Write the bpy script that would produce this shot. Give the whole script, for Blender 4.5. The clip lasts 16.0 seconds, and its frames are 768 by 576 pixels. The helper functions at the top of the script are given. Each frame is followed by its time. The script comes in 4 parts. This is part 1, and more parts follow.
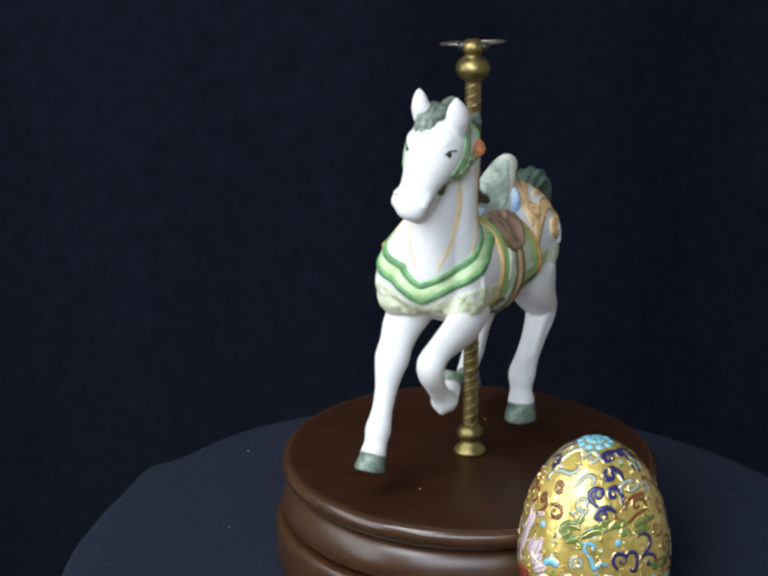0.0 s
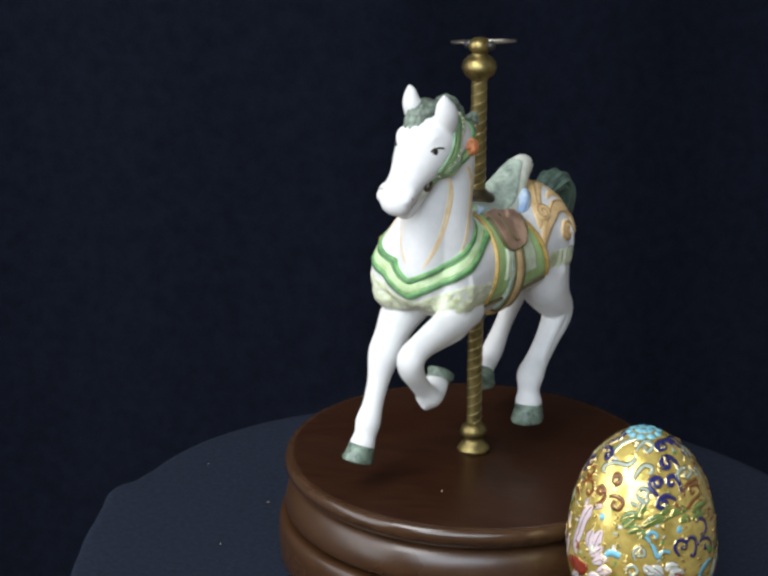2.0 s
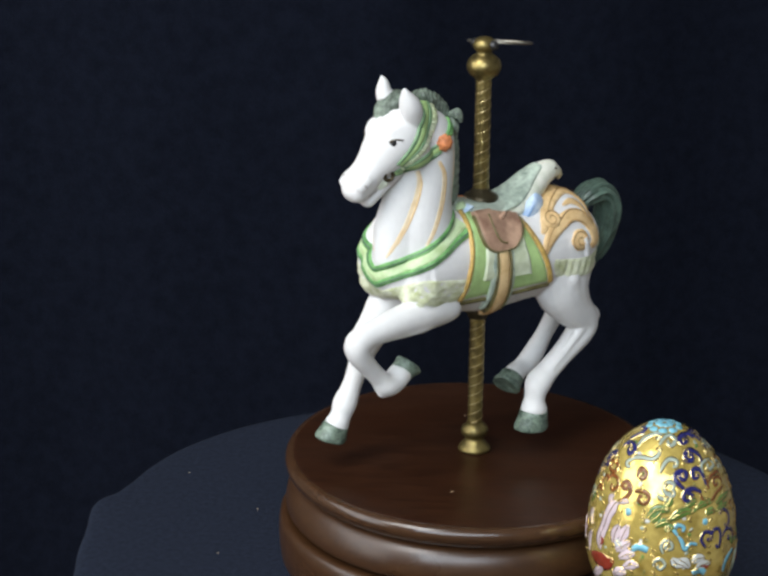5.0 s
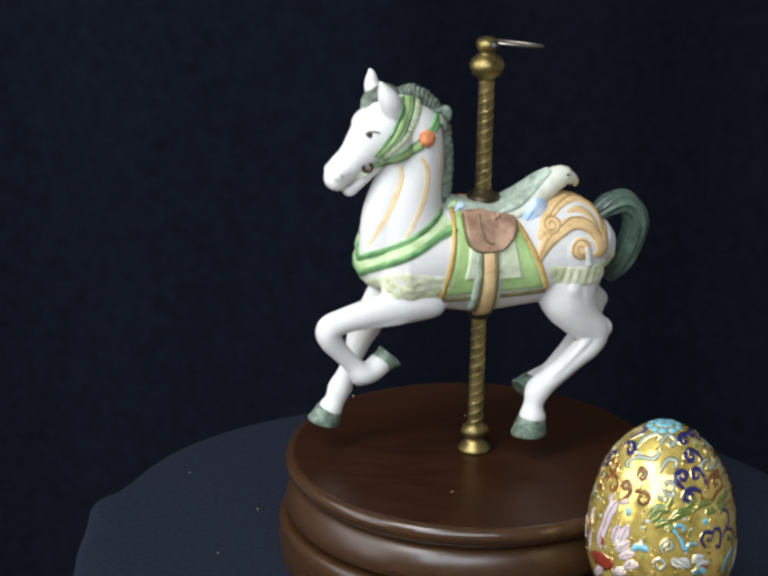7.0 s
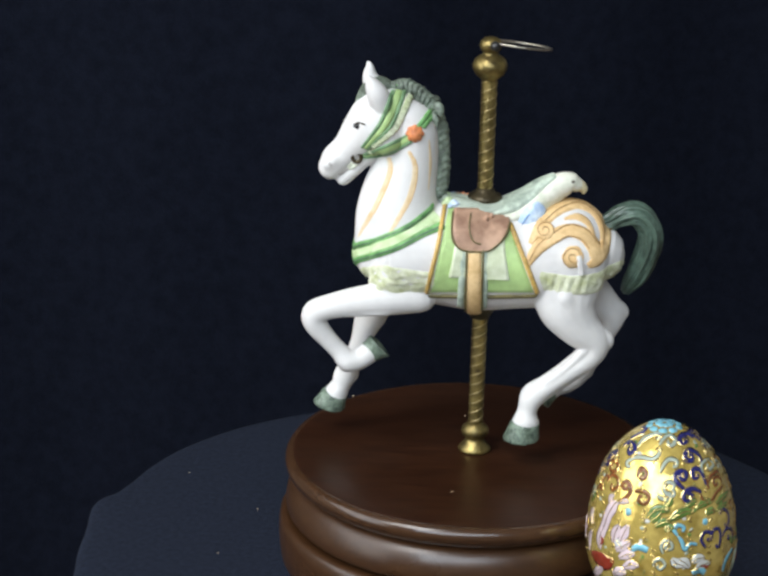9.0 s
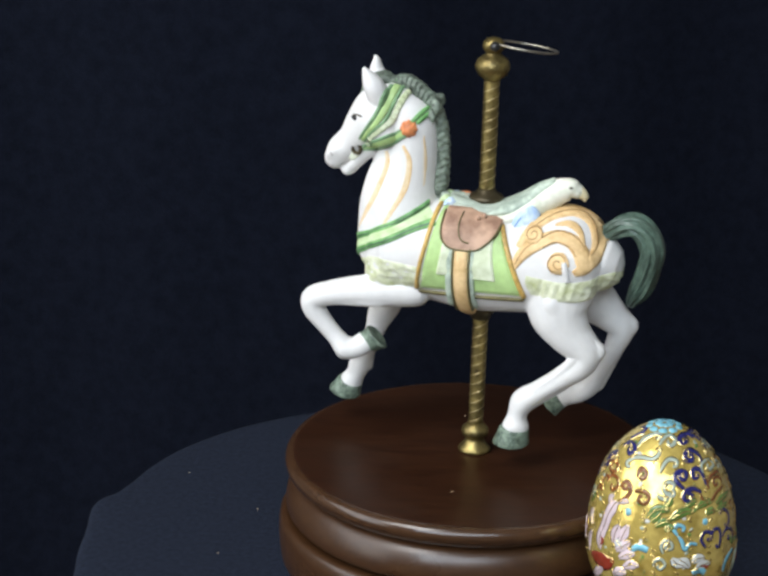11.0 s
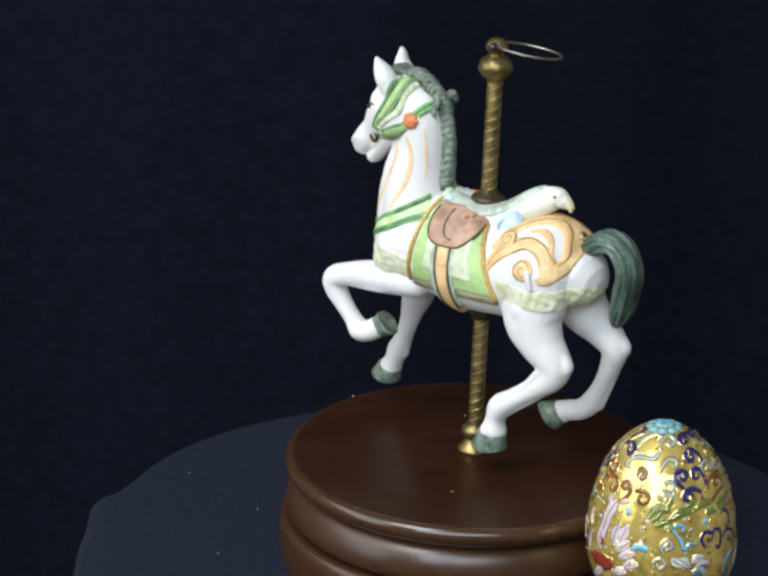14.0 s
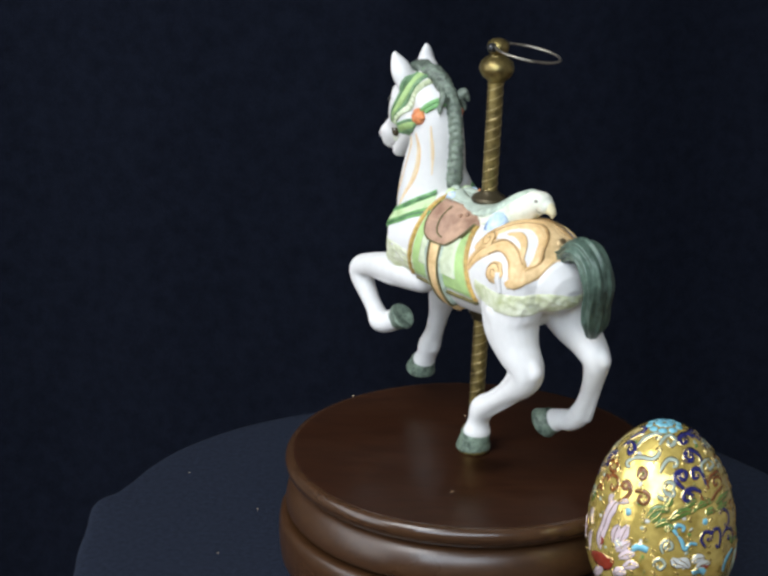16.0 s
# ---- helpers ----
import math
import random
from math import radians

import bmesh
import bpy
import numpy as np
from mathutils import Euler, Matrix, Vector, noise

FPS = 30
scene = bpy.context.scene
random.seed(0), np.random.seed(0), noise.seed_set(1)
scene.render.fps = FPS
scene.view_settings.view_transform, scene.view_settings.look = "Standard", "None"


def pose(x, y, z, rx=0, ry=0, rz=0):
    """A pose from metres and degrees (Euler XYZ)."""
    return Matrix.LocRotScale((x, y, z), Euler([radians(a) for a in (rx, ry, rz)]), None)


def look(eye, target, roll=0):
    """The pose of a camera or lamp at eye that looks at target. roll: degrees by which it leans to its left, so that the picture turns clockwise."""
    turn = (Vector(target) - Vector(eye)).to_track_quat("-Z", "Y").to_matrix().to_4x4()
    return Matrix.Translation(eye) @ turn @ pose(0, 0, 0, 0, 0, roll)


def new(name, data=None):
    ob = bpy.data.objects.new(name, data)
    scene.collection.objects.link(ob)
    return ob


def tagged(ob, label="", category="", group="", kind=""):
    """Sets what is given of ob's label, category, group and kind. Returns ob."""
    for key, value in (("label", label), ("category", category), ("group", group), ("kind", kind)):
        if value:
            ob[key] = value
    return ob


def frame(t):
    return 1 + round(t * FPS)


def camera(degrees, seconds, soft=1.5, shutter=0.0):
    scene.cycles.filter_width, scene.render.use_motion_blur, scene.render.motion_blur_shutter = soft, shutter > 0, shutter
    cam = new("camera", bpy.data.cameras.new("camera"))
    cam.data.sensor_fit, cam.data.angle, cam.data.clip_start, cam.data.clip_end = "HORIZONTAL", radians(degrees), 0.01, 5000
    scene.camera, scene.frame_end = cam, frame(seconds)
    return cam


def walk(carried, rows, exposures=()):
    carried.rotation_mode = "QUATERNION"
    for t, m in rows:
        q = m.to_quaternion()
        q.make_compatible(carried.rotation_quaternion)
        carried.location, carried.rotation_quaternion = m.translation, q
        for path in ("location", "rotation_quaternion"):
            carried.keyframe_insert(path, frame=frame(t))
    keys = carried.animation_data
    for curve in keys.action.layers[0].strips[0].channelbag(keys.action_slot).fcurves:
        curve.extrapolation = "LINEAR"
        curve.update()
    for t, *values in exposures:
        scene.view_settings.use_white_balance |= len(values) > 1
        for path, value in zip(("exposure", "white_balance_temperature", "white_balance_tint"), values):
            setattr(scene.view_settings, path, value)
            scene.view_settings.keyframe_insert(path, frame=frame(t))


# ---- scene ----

from mathutils.bvhtree import BVHTree

# ---- camera ----
cam = camera(22.43, 16.0, soft=2.9)
STAND = pose(0.0, -0.6028, 0.3018, 71.21, 0, 2.95) @ pose(0, 0, 0, 0, 0, 1.10)
walk(cam, [(0.0, STAND), (16.0, STAND)], [(0.0, 0.10, 6080, 10), (2.0, 0.05, 6250, 10), (4.0, 0.02, 6380, 10), (9.0, 0.0, 6400, 10), (12.0, -0.02, 6330, 10), (16.0, -0.06, 6220, 10)])

# ---- light ----
world = bpy.data.worlds.new("world")
scene.world = world
world.use_nodes = True
world.node_tree.nodes["Background"].inputs[0].default_value = (0.75, 0.85, 1.0, 1)
world.node_tree.nodes["Background"].inputs[1].default_value = 0.02


def area_lamp(name, eye, target, w, h, watts, colour):
    data = bpy.data.lights.new(name, "AREA")
    data.shape, data.size, data.size_y, data.energy, data.color = "RECTANGLE", w, h, watts, colour
    ob = new(name, data)
    ob.matrix_world = look(eye, target)
    return ob


area_lamp("ceiling_lamp_light", (-0.66, -0.74, 1.22), (0, 0, 0.08), 0.55, 0.8, 14.5, (0.99, 0.98, 0.96))
area_lamp("window_light", (-0.22, -1.50, 0.85), (0, 0, 0.08), 1.3, 0.9, 26.0, (0.80, 0.90, 1.0))
area_lamp("side_window_light", (-1.48, -0.50, 0.55), (0, 0, 0.05), 1.3, 1.3, 18.5, (0.96, 0.97, 0.98))
scene.view_settings.exposure = 0.0

MM = 0.001
TOP = 0.040          # top of the wooden base over the table


# ---- materials ----
def material(name, colour, rough=0.5, metal=0.0, vary=0.12, scale=300.0, bump=0.1, bump_scale=900.0, coat=0.0, dark=None, patch=60.0, gloss=0.5):
    """Base colour with two scales of variation, and a fine relief."""
    m = bpy.data.materials.new(name)
    m.use_nodes = True
    nt = m.node_tree
    b = nt.nodes["Principled BSDF"]
    b.inputs["Roughness"].default_value = rough
    b.inputs["Metallic"].default_value = metal
    b.inputs["Specular IOR Level"].default_value = gloss
    b.inputs["Coat Weight"].default_value = coat
    b.inputs["Coat Roughness"].default_value = 0.12
    tc = nt.nodes.new("ShaderNodeTexCoord")

    def noise_node(s, detail):
        n = nt.nodes.new("ShaderNodeTexNoise")
        n.inputs["Scale"].default_value, n.inputs["Detail"].default_value = s, detail
        nt.links.new(tc.outputs["Object"], n.inputs["Vector"])
        return n
    n1, n2, n3 = noise_node(patch, 3), noise_node(scale, 4), noise_node(bump_scale, 3)
    add = nt.nodes.new("ShaderNodeMath")
    add.operation = "MULTIPLY_ADD"
    nt.links.new(n1.outputs[0], add.inputs[0])
    add.inputs[1].default_value = 0.6
    mul = nt.nodes.new("ShaderNodeMath")
    mul.operation = "MULTIPLY"
    mul.inputs[1].default_value = 0.4
    nt.links.new(n2.outputs[0], mul.inputs[0])
    nt.links.new(mul.outputs[0], add.inputs[2])
    ramp = nt.nodes.new("ShaderNodeValToRGB")
    low = dark or tuple(c * (1 - 2.2 * vary) for c in colour)
    high = tuple(min(1, c * (1 + vary)) for c in colour)
    ramp.color_ramp.elements[0].position, ramp.color_ramp.elements[1].position = 0.33, 0.62
    ramp.color_ramp.elements[0].color, ramp.color_ramp.elements[1].color = (*low, 1), (*high, 1)
    nt.links.new(add.outputs[0], ramp.inputs[0])
    nt.links.new(ramp.outputs[0], b.inputs["Base Color"])
    bp = nt.nodes.new("ShaderNodeBump")
    bp.inputs["Strength"].default_value, bp.inputs["Distance"].default_value = bump, 0.0006
    nt.links.new(n3.outputs[0], bp.inputs["Height"])
    nt.links.new(bp.outputs[0], b.inputs["Normal"])
    return m


def wood_material(name, colour, dark, rough, coat=0.15, gloss=0.5):
    m = material(name, colour, rough, vary=0.2, bump=0.03, coat=coat, gloss=gloss)
    nt = m.node_tree
    tc = next(n for n in nt.nodes if n.type == "TEX_COORD")
    mp = nt.nodes.new("ShaderNodeMapping")
    mp.inputs["Scale"].default_value = (40, 420, 420)
    mp.inputs["Rotation"].default_value = (0, 0, 0.5)
    nt.links.new(tc.outputs["Object"], mp.inputs["Vector"])
    n = nt.nodes.new("ShaderNodeTexNoise")
    n.inputs["Scale"].default_value, n.inputs["Detail"].default_value, n.inputs["Distortion"].default_value = 1.6, 6, 0.6
    nt.links.new(mp.outputs[0], n.inputs["Vector"])
    ramp = next(k for k in nt.nodes if k.type == "VALTORGB")
    ramp.color_ramp.elements[0].color, ramp.color_ramp.elements[1].color = (*dark, 1), (*colour, 1)
    nt.links.new(n.outputs[0], ramp.inputs[0])
    # worn polish: the gloss wanders in soft clouds
    cloud = nt.nodes.new("ShaderNodeTexNoise")
    cloud.inputs["Scale"].default_value, cloud.inputs["Detail"].default_value = 28, 5
    nt.links.new(tc.outputs["Object"], cloud.inputs["Vector"])
    span = nt.nodes.new("ShaderNodeMapRange")
    span.inputs["From Min"].default_value, span.inputs["From Max"].default_value = 0.35, 0.65
    span.inputs["To Min"].default_value, span.inputs["To Max"].default_value = rough * 0.8, rough * 1.25
    nt.links.new(cloud.outputs[0], span.inputs["Value"])
    nt.links.new(span.outputs[0], nt.nodes["Principled BSDF"].inputs["Roughness"])
    return m


BISQUE = material("bisque_white", (0.740, 0.732, 0.718), 0.68, vary=0.035, bump=0.22, bump_scale=260, patch=90, gloss=0.35)
DARK_GREEN = material("dark_green_glaze", (0.078, 0.122, 0.094), 0.36, vary=0.35, scale=500, bump=0.35, bump_scale=700)
MANE_GREEN = material("grey_green_glaze", (0.185, 0.230, 0.180), 0.5, vary=0.45, scale=700, bump=0.5, bump_scale=900)
STRAP_GREEN = material("strap_green", (0.17, 0.37, 0.13), 0.5, vary=0.3, scale=700, patch=240, bump=0.4, bump_scale=600, dark=(0.06, 0.19, 0.05))
BRIDLE_GREEN = material("bridle_green", (0.17, 0.29, 0.15), 0.5, vary=0.3, scale=700, patch=240, bump=0.4, bump_scale=600, dark=(0.08, 0.16, 0.075))
LIME = material("lime_green", (0.42, 0.60, 0.24), 0.5, vary=0.14)
PALE_GREEN = material("pale_green", (0.63, 0.68, 0.52), 0.55, vary=0.14, scale=400, dark=(0.42, 0.48, 0.26))
SAGE = material("sage", (0.52, 0.60, 0.50), 0.55, vary=0.14)
GOLD_PAINT = material("gold_paint", (0.55, 0.36, 0.10), 0.4, vary=0.3, scale=800)
TAN = material("tan_paint", (0.75, 0.54, 0.28), 0.55, vary=0.14, scale=700, patch=200, bump=0.4, bump_scale=500, dark=(0.62, 0.40, 0.17))
PALE_TAN = material("pale_tan_paint", (0.78, 0.60, 0.38), 0.55, vary=0.08)
SADDLE_BROWN = material("saddle_brown", (0.44, 0.28, 0.19), 0.5, vary=0.22, scale=400, patch=150, bump=0.35, bump_scale=500, dark=(0.27, 0.15, 0.10))
OLIVE = material("olive_edge", (0.13, 0.112, 0.04), 0.5, vary=0.3)
BLUE_PAINT = material("sky_blue_paint", (0.62, 0.73, 0.86), 0.5, vary=0.18, scale=700, patch=300, dark=(0.34, 0.50, 0.74))
ORANGE_PAINT = material("orange_paint", (0.70, 0.26, 0.10), 0.5, vary=0.3, scale=900, patch=400, bump=0.5, bump_scale=900, dark=(0.36, 0.10, 0.035))
CREASE_SHADE = material("crease_shade_grey", (0.42, 0.40, 0.38), 0.6, vary=0.1)
BLACK_PAINT = material("black_paint", (0.02, 0.02, 0.02), 0.3, vary=0.1)
BRONZE = material("dark_bronze", (0.085, 0.068, 0.036), 0.38, metal=0.6, vary=0.3)
BRASS = material("aged_brass", (0.27, 0.21, 0.075), 0.37, metal=0.85, vary=0.3, scale=500, patch=180, bump=0.2, dark=(0.10, 0.075, 0.032))
BRASS_BRIGHT = material("worn_brass", (0.68, 0.55, 0.28), 0.3, metal=0.9, vary=0.2, scale=900, bump=0.1)
STEEL = material("dull_nickel", (0.42, 0.39, 0.33), 0.35, metal=0.9, vary=0.2)
MAHOGANY = wood_material("mahogany", (0.036, 0.0128, 0.0050), (0.021, 0.0074, 0.0030), 0.38, 0.0, 0.34)
MAHOGANY_LIGHT = wood_material("mahogany_moulding", (0.054, 0.0235, 0.0088), (0.038, 0.0158, 0.0058), 0.31, 0.0, 0.6)
RIM_WOOD = wood_material("mahogany_rim", (0.060, 0.028, 0.012), (0.040, 0.018, 0.008), 0.22, 0.3)
APRON = material("olive_wash", (0.70, 0.72, 0.57), 0.55, vary=0.12, scale=600, patch=220, bump=0.7, bump_scale=420, dark=(0.46, 0.50, 0.25))
BAND_GREEN = material("pale_lime_wash", (0.56, 0.68, 0.42), 0.55, vary=0.15, scale=500, patch=180, dark=(0.42, 0.56, 0.26))
UNDERGLAZE_BLUE = material("blue_line", (0.20, 0.36, 0.62), 0.5, vary=0.2)
STRIPE = material("soft_tan_wash", (0.78, 0.66, 0.46), 0.6, vary=0.08, scale=500, patch=200, dark=(0.68, 0.49, 0.25))
HOOF = material("hoof_glaze", (0.165, 0.215, 0.165), 0.35, vary=0.4, scale=1100, patch=330, bump=0.5, bump_scale=700, dark=(0.028, 0.045, 0.034))
CARVED_LINE = material("carved_line", (0.52, 0.31, 0.12), 0.55, vary=0.2, scale=600)
EAGLE_WHITE = material("washed_white", (0.76, 0.76, 0.66), 0.6, vary=0.1, scale=500, patch=180, bump=0.5, bump_scale=450, dark=(0.58, 0.62, 0.48))
CREAM = material("cream_paint", (0.78, 0.70, 0.44), 0.5, vary=0.12)
WING = material("grey_green_wash", (0.50, 0.58, 0.48), 0.55, vary=0.2, scale=600, patch=200, bump=0.5, bump_scale=500, dark=(0.22, 0.28, 0.23))
CLOTH = material("navy_cloth", (0.0172, 0.0218, 0.0358), 0.95, gloss=0.08, vary=0.16, scale=1300, patch=500, bump=0.5, bump_scale=1800)
BACKCLOTH = material("black_cloth", (0.0076, 0.0095, 0.0165), 0.95, gloss=0.02, vary=0.13, scale=500, patch=120, bump=0.4, bump_scale=800)
PLASTER = material("plaster", (0.42, 0.41, 0.39), 0.9, vary=0.05, scale=40, patch=3, bump_scale=60)
OAK = wood_material("oak_floor", (0.25, 0.15, 0.08), (0.17, 0.10, 0.05), 0.5)


# ---- building helpers (figures in millimetres) ----
def link_mesh(name, bm, mat, smooth=True):
    bmesh.ops.recalc_face_normals(bm, faces=bm.faces)
    for f in bm.faces:
        f.smooth = smooth
    me = bpy.data.meshes.new(name)
    bm.to_mesh(me)
    bm.free()
    me.materials.append(mat)
    return new(name, me)


def part(name, bm, mat, parent, label="", smooth=True):
    ob = link_mesh(name, bm, mat, smooth)
    ob.parent = parent
    if label:
        tagged(ob, label)
    return ob


def empty(name, label, category, place=(0, 0, 0), **tags):
    ob = new(name)
    ob.empty_display_size = 0.01
    ob.location = place
    return tagged(ob, label, category, **tags)


def turned(rows, seg=64, bm=None, spot=(0, 0, 0), wave=None):
    """A turned solid from (radius, height) rows."""
    bm = bm or bmesh.new()
    rings = []
    for r, z in rows:
        ring = []
        for i in range(seg):
            a = 2 * math.pi * i / seg
            q = r * (1 + (wave(a, z) if wave else 0))
            ring.append(bm.verts.new(((spot[0] + q * math.cos(a)) * MM, (spot[1] + q * math.sin(a)) * MM, (spot[2] + z) * MM)))
        rings.append(ring)
    for a, b in zip(rings, rings[1:]):
        for i in range(seg):
            bm.faces.new((a[i], a[(i + 1) % seg], b[(i + 1) % seg], b[i]))
    bm.faces.new(rings[0][::-1])
    bm.faces.new(rings[-1])
    return bm


def spline(points, n):
    """n + 1 points on a Catmull-Rom curve through rows of any width."""
    p = np.array(points, float)
    if len(p) == 2:
        return [p[0] + (p[1] - p[0]) * k / n for k in range(n + 1)]
    p = np.vstack([2 * p[0] - p[1], p, 2 * p[-1] - p[-2]])
    out = []
    for k in range(n + 1):
        u = k / n * (len(p) - 3)
        i = min(int(u), len(p) - 4)
        t = u - i
        a, b, c, d = p[i:i + 4]
        out.append(0.5 * (2 * b + (c - a) * t + (2 * a - 5 * b + 4 * c - d) * t * t + (3 * b - a - 3 * c + d) * t ** 3))
    return out


def limb(rows, n=24, seg=20, bm=None, across=(0, 1, 0), ridge=None):
    """A tube through rows (x, y, z, half height, half width), with rounded ends."""
    bm = bm or bmesh.new()
    s = spline([r if len(r) == 5 else (*r, r[3]) for r in rows], n)
    pts = [Vector(r[:3]) for r in s]
    rings, across = [], Vector(across)

    def ring(c, d, a, b, k):
        side = (across - across.dot(d) * d).normalized()
        up = side.cross(d)
        out = []
        for i in range(seg):
            w = 2 * math.pi * i / seg
            q = 1 + (ridge(w, k) if ridge else 0)
            v = c + up * (a * q * math.cos(w)) + side * (b * q * math.sin(w))
            out.append(bm.verts.new(v * MM))
        return out
    for k, (c, r) in enumerate(zip(pts, s)):
        d = (pts[min(k + 1, n)] - pts[max(k - 1, 0)]).normalized()
        a, b = max(r[3], 0.15), max(r[4], 0.15)
        if k == 0:
            for q in (75, 50, 25):
                rings.append(ring(c - d * min(a, b) * math.sin(radians(q)), d, a * math.cos(radians(q)), b * math.cos(radians(q)), 0))
        rings.append(ring(c, d, a, b, k / n))
        if k == n:
            for q in (25, 50, 75):
                rings.append(ring(c + d * min(a, b) * math.sin(radians(q)), d, a * math.cos(radians(q)), b * math.cos(radians(q)), 1))
    for a, b in zip(rings, rings[1:]):
        for i in range(seg):
            bm.faces.new((a[i], a[(i + 1) % seg], b[(i + 1) % seg], b[i]))
    bm.faces.new(rings[0][::-1])
    bm.faces.new(rings[-1])
    return bm


class Skin:
    """A surface on which thin things are laid: finds the point under a spot of the side view or round an upright axis."""

    def __init__(self, ob):
        vs = [v.co.copy() for v in ob.data.vertices]
        self.tree = BVHTree.FromPolygons(vs, [tuple(p.vertices) for p in ob.data.polygons])

    def cast(self, start, way):
        hit, normal, _, _ = self.tree.ray_cast(Vector(start) * MM, Vector(way).normalized())
        if hit is None:
            best = None
            for k in range(30, 130, 2):
                q = (Vector(start) + Vector(way) * k) * MM
                h, nn, _, dist = self.tree.find_nearest(q)
                if best is None or dist < best[0]:
                    best = (dist, h, nn)
            hit, normal = best[1], best[2]
        return hit / MM, normal

    def side(self, x, z, s=1):
        """Under the spot (x, z) of the plane 15 mm off the middle, looked at from the side and a little above."""
        way = Vector((-0.13, -s, -0.317))
        return self.cast(Vector((x, 15 * s, z)) - way * 60, way)

    def around(self, turn, z, axis=(20, 0)):
        d = Vector((math.cos(radians(turn)), math.sin(radians(turn)), 0))
        return self.cast(Vector((axis[0], axis[1], z)) + d * 80, -d)


def sheet(bm, grid, height, sink=0.5):
    """A raised sheet over a grid of (point, normal); its border sinks into the skin."""
    nu, nv = len(grid), len(grid[0])
    vs = []
    for i in range(nu):
        row = []
        for j in range(nv):
            p, n = grid[i][j]
            edge = i in (0, nu - 1) or j in (0, nv - 1)
            h = height(i / (nu - 1), j / (nv - 1)) if callable(height) else height
            row.append(bm.verts.new((p + n * (-sink if edge else h)) * MM))
        vs.append(row)
    for i in range(nu - 1):
        for j in range(nv - 1):
            bm.faces.new((vs[i][j], vs[i + 1][j], vs[i + 1][j + 1], vs[i][j + 1]))
    return bm


def near_edge(j, n):
    """Even steps from 0 to 1, but for a narrow first and last one."""
    return 0.0 if j == 0 else 1.0 if j == n else 0.03 + 0.94 * (j - 1) / (n - 2)


def loft(spot, a, b, nu=24, nv=12, height=0.5, bm=None):
    """A raised patch between the curves a and b, in the coordinates that spot() takes."""
    bm = bm or bmesh.new()
    ca, cb = spline(a, 10 * nu), spline(b, 10 * nu)
    ca = [ca[round(near_edge(i, nu) * 10 * nu)] for i in range(nu + 1)]
    cb = [cb[round(near_edge(i, nu) * 10 * nu)] for i in range(nu + 1)]
    grid = []
    for i in range(nu + 1):
        row = []
        for j in range(nv + 1):
            w = near_edge(j, nv)
            row.append(spot(*(ca[i] * (1 - w) + cb[i] * w)))
        grid.append(row)
    return sheet(bm, grid, height)


def ribbon(spot, path, width, height=0.5, n=30, bm=None, cross=6, xs=1.0):
    """A raised band along a path; width is one number or one for each row of the path."""
    bm = bm or bmesh.new()
    ws = width if isinstance(width, (list, tuple)) else [width] * len(path)
    s = spline([(*p, w) for p, w in zip(path, ws)], n)
    grid = []
    for k in range(n + 1):
        d = s[min(k + 1, n)][:2] - s[max(k - 1, 0)][:2]
        d = d * np.array([xs, 1.0])
        d = d / (np.linalg.norm(d) + 1e-9)
        nrm = np.array([-d[1] / xs, d[0]])
        row = []
        for j in range(cross + 1):
            q = s[k][:2] + nrm * max(s[k][2], 0.2) * (near_edge(j, cross) - 0.5)
            row.append(spot(float(q[0]), float(q[1])))
        grid.append(row)
    return sheet(bm, grid, lambda i, j: height * (0.55 + 0.45 * math.sin(math.pi * j)), 0.35)


def curl(x, z, r, turns=1.5, start=0, hand=1):
    """The rows of a spiral."""
    n = max(8, int(turns * 10))
    return [(x + r * (1 - 0.85 * k / n) * math.cos(radians(start) + hand * 2 * math.pi * turns * k / n),
             z + r * (1 - 0.85 * k / n) * math.sin(radians(start) + hand * 2 * math.pi * turns * k / n)) for k in range(n + 1)]


def box_mesh(x0, y0, z0, x1, y1, z1, bm=None):
    bm = bm or bmesh.new()
    m = Matrix.Translation(((x0 + x1) / 2, (y0 + y1) / 2, (z0 + z1) / 2)) @ Matrix.Diagonal((x1 - x0, y1 - y0, z1 - z0, 1))
    bmesh.ops.create_cube(bm, size=1, matrix=m)
    return bm


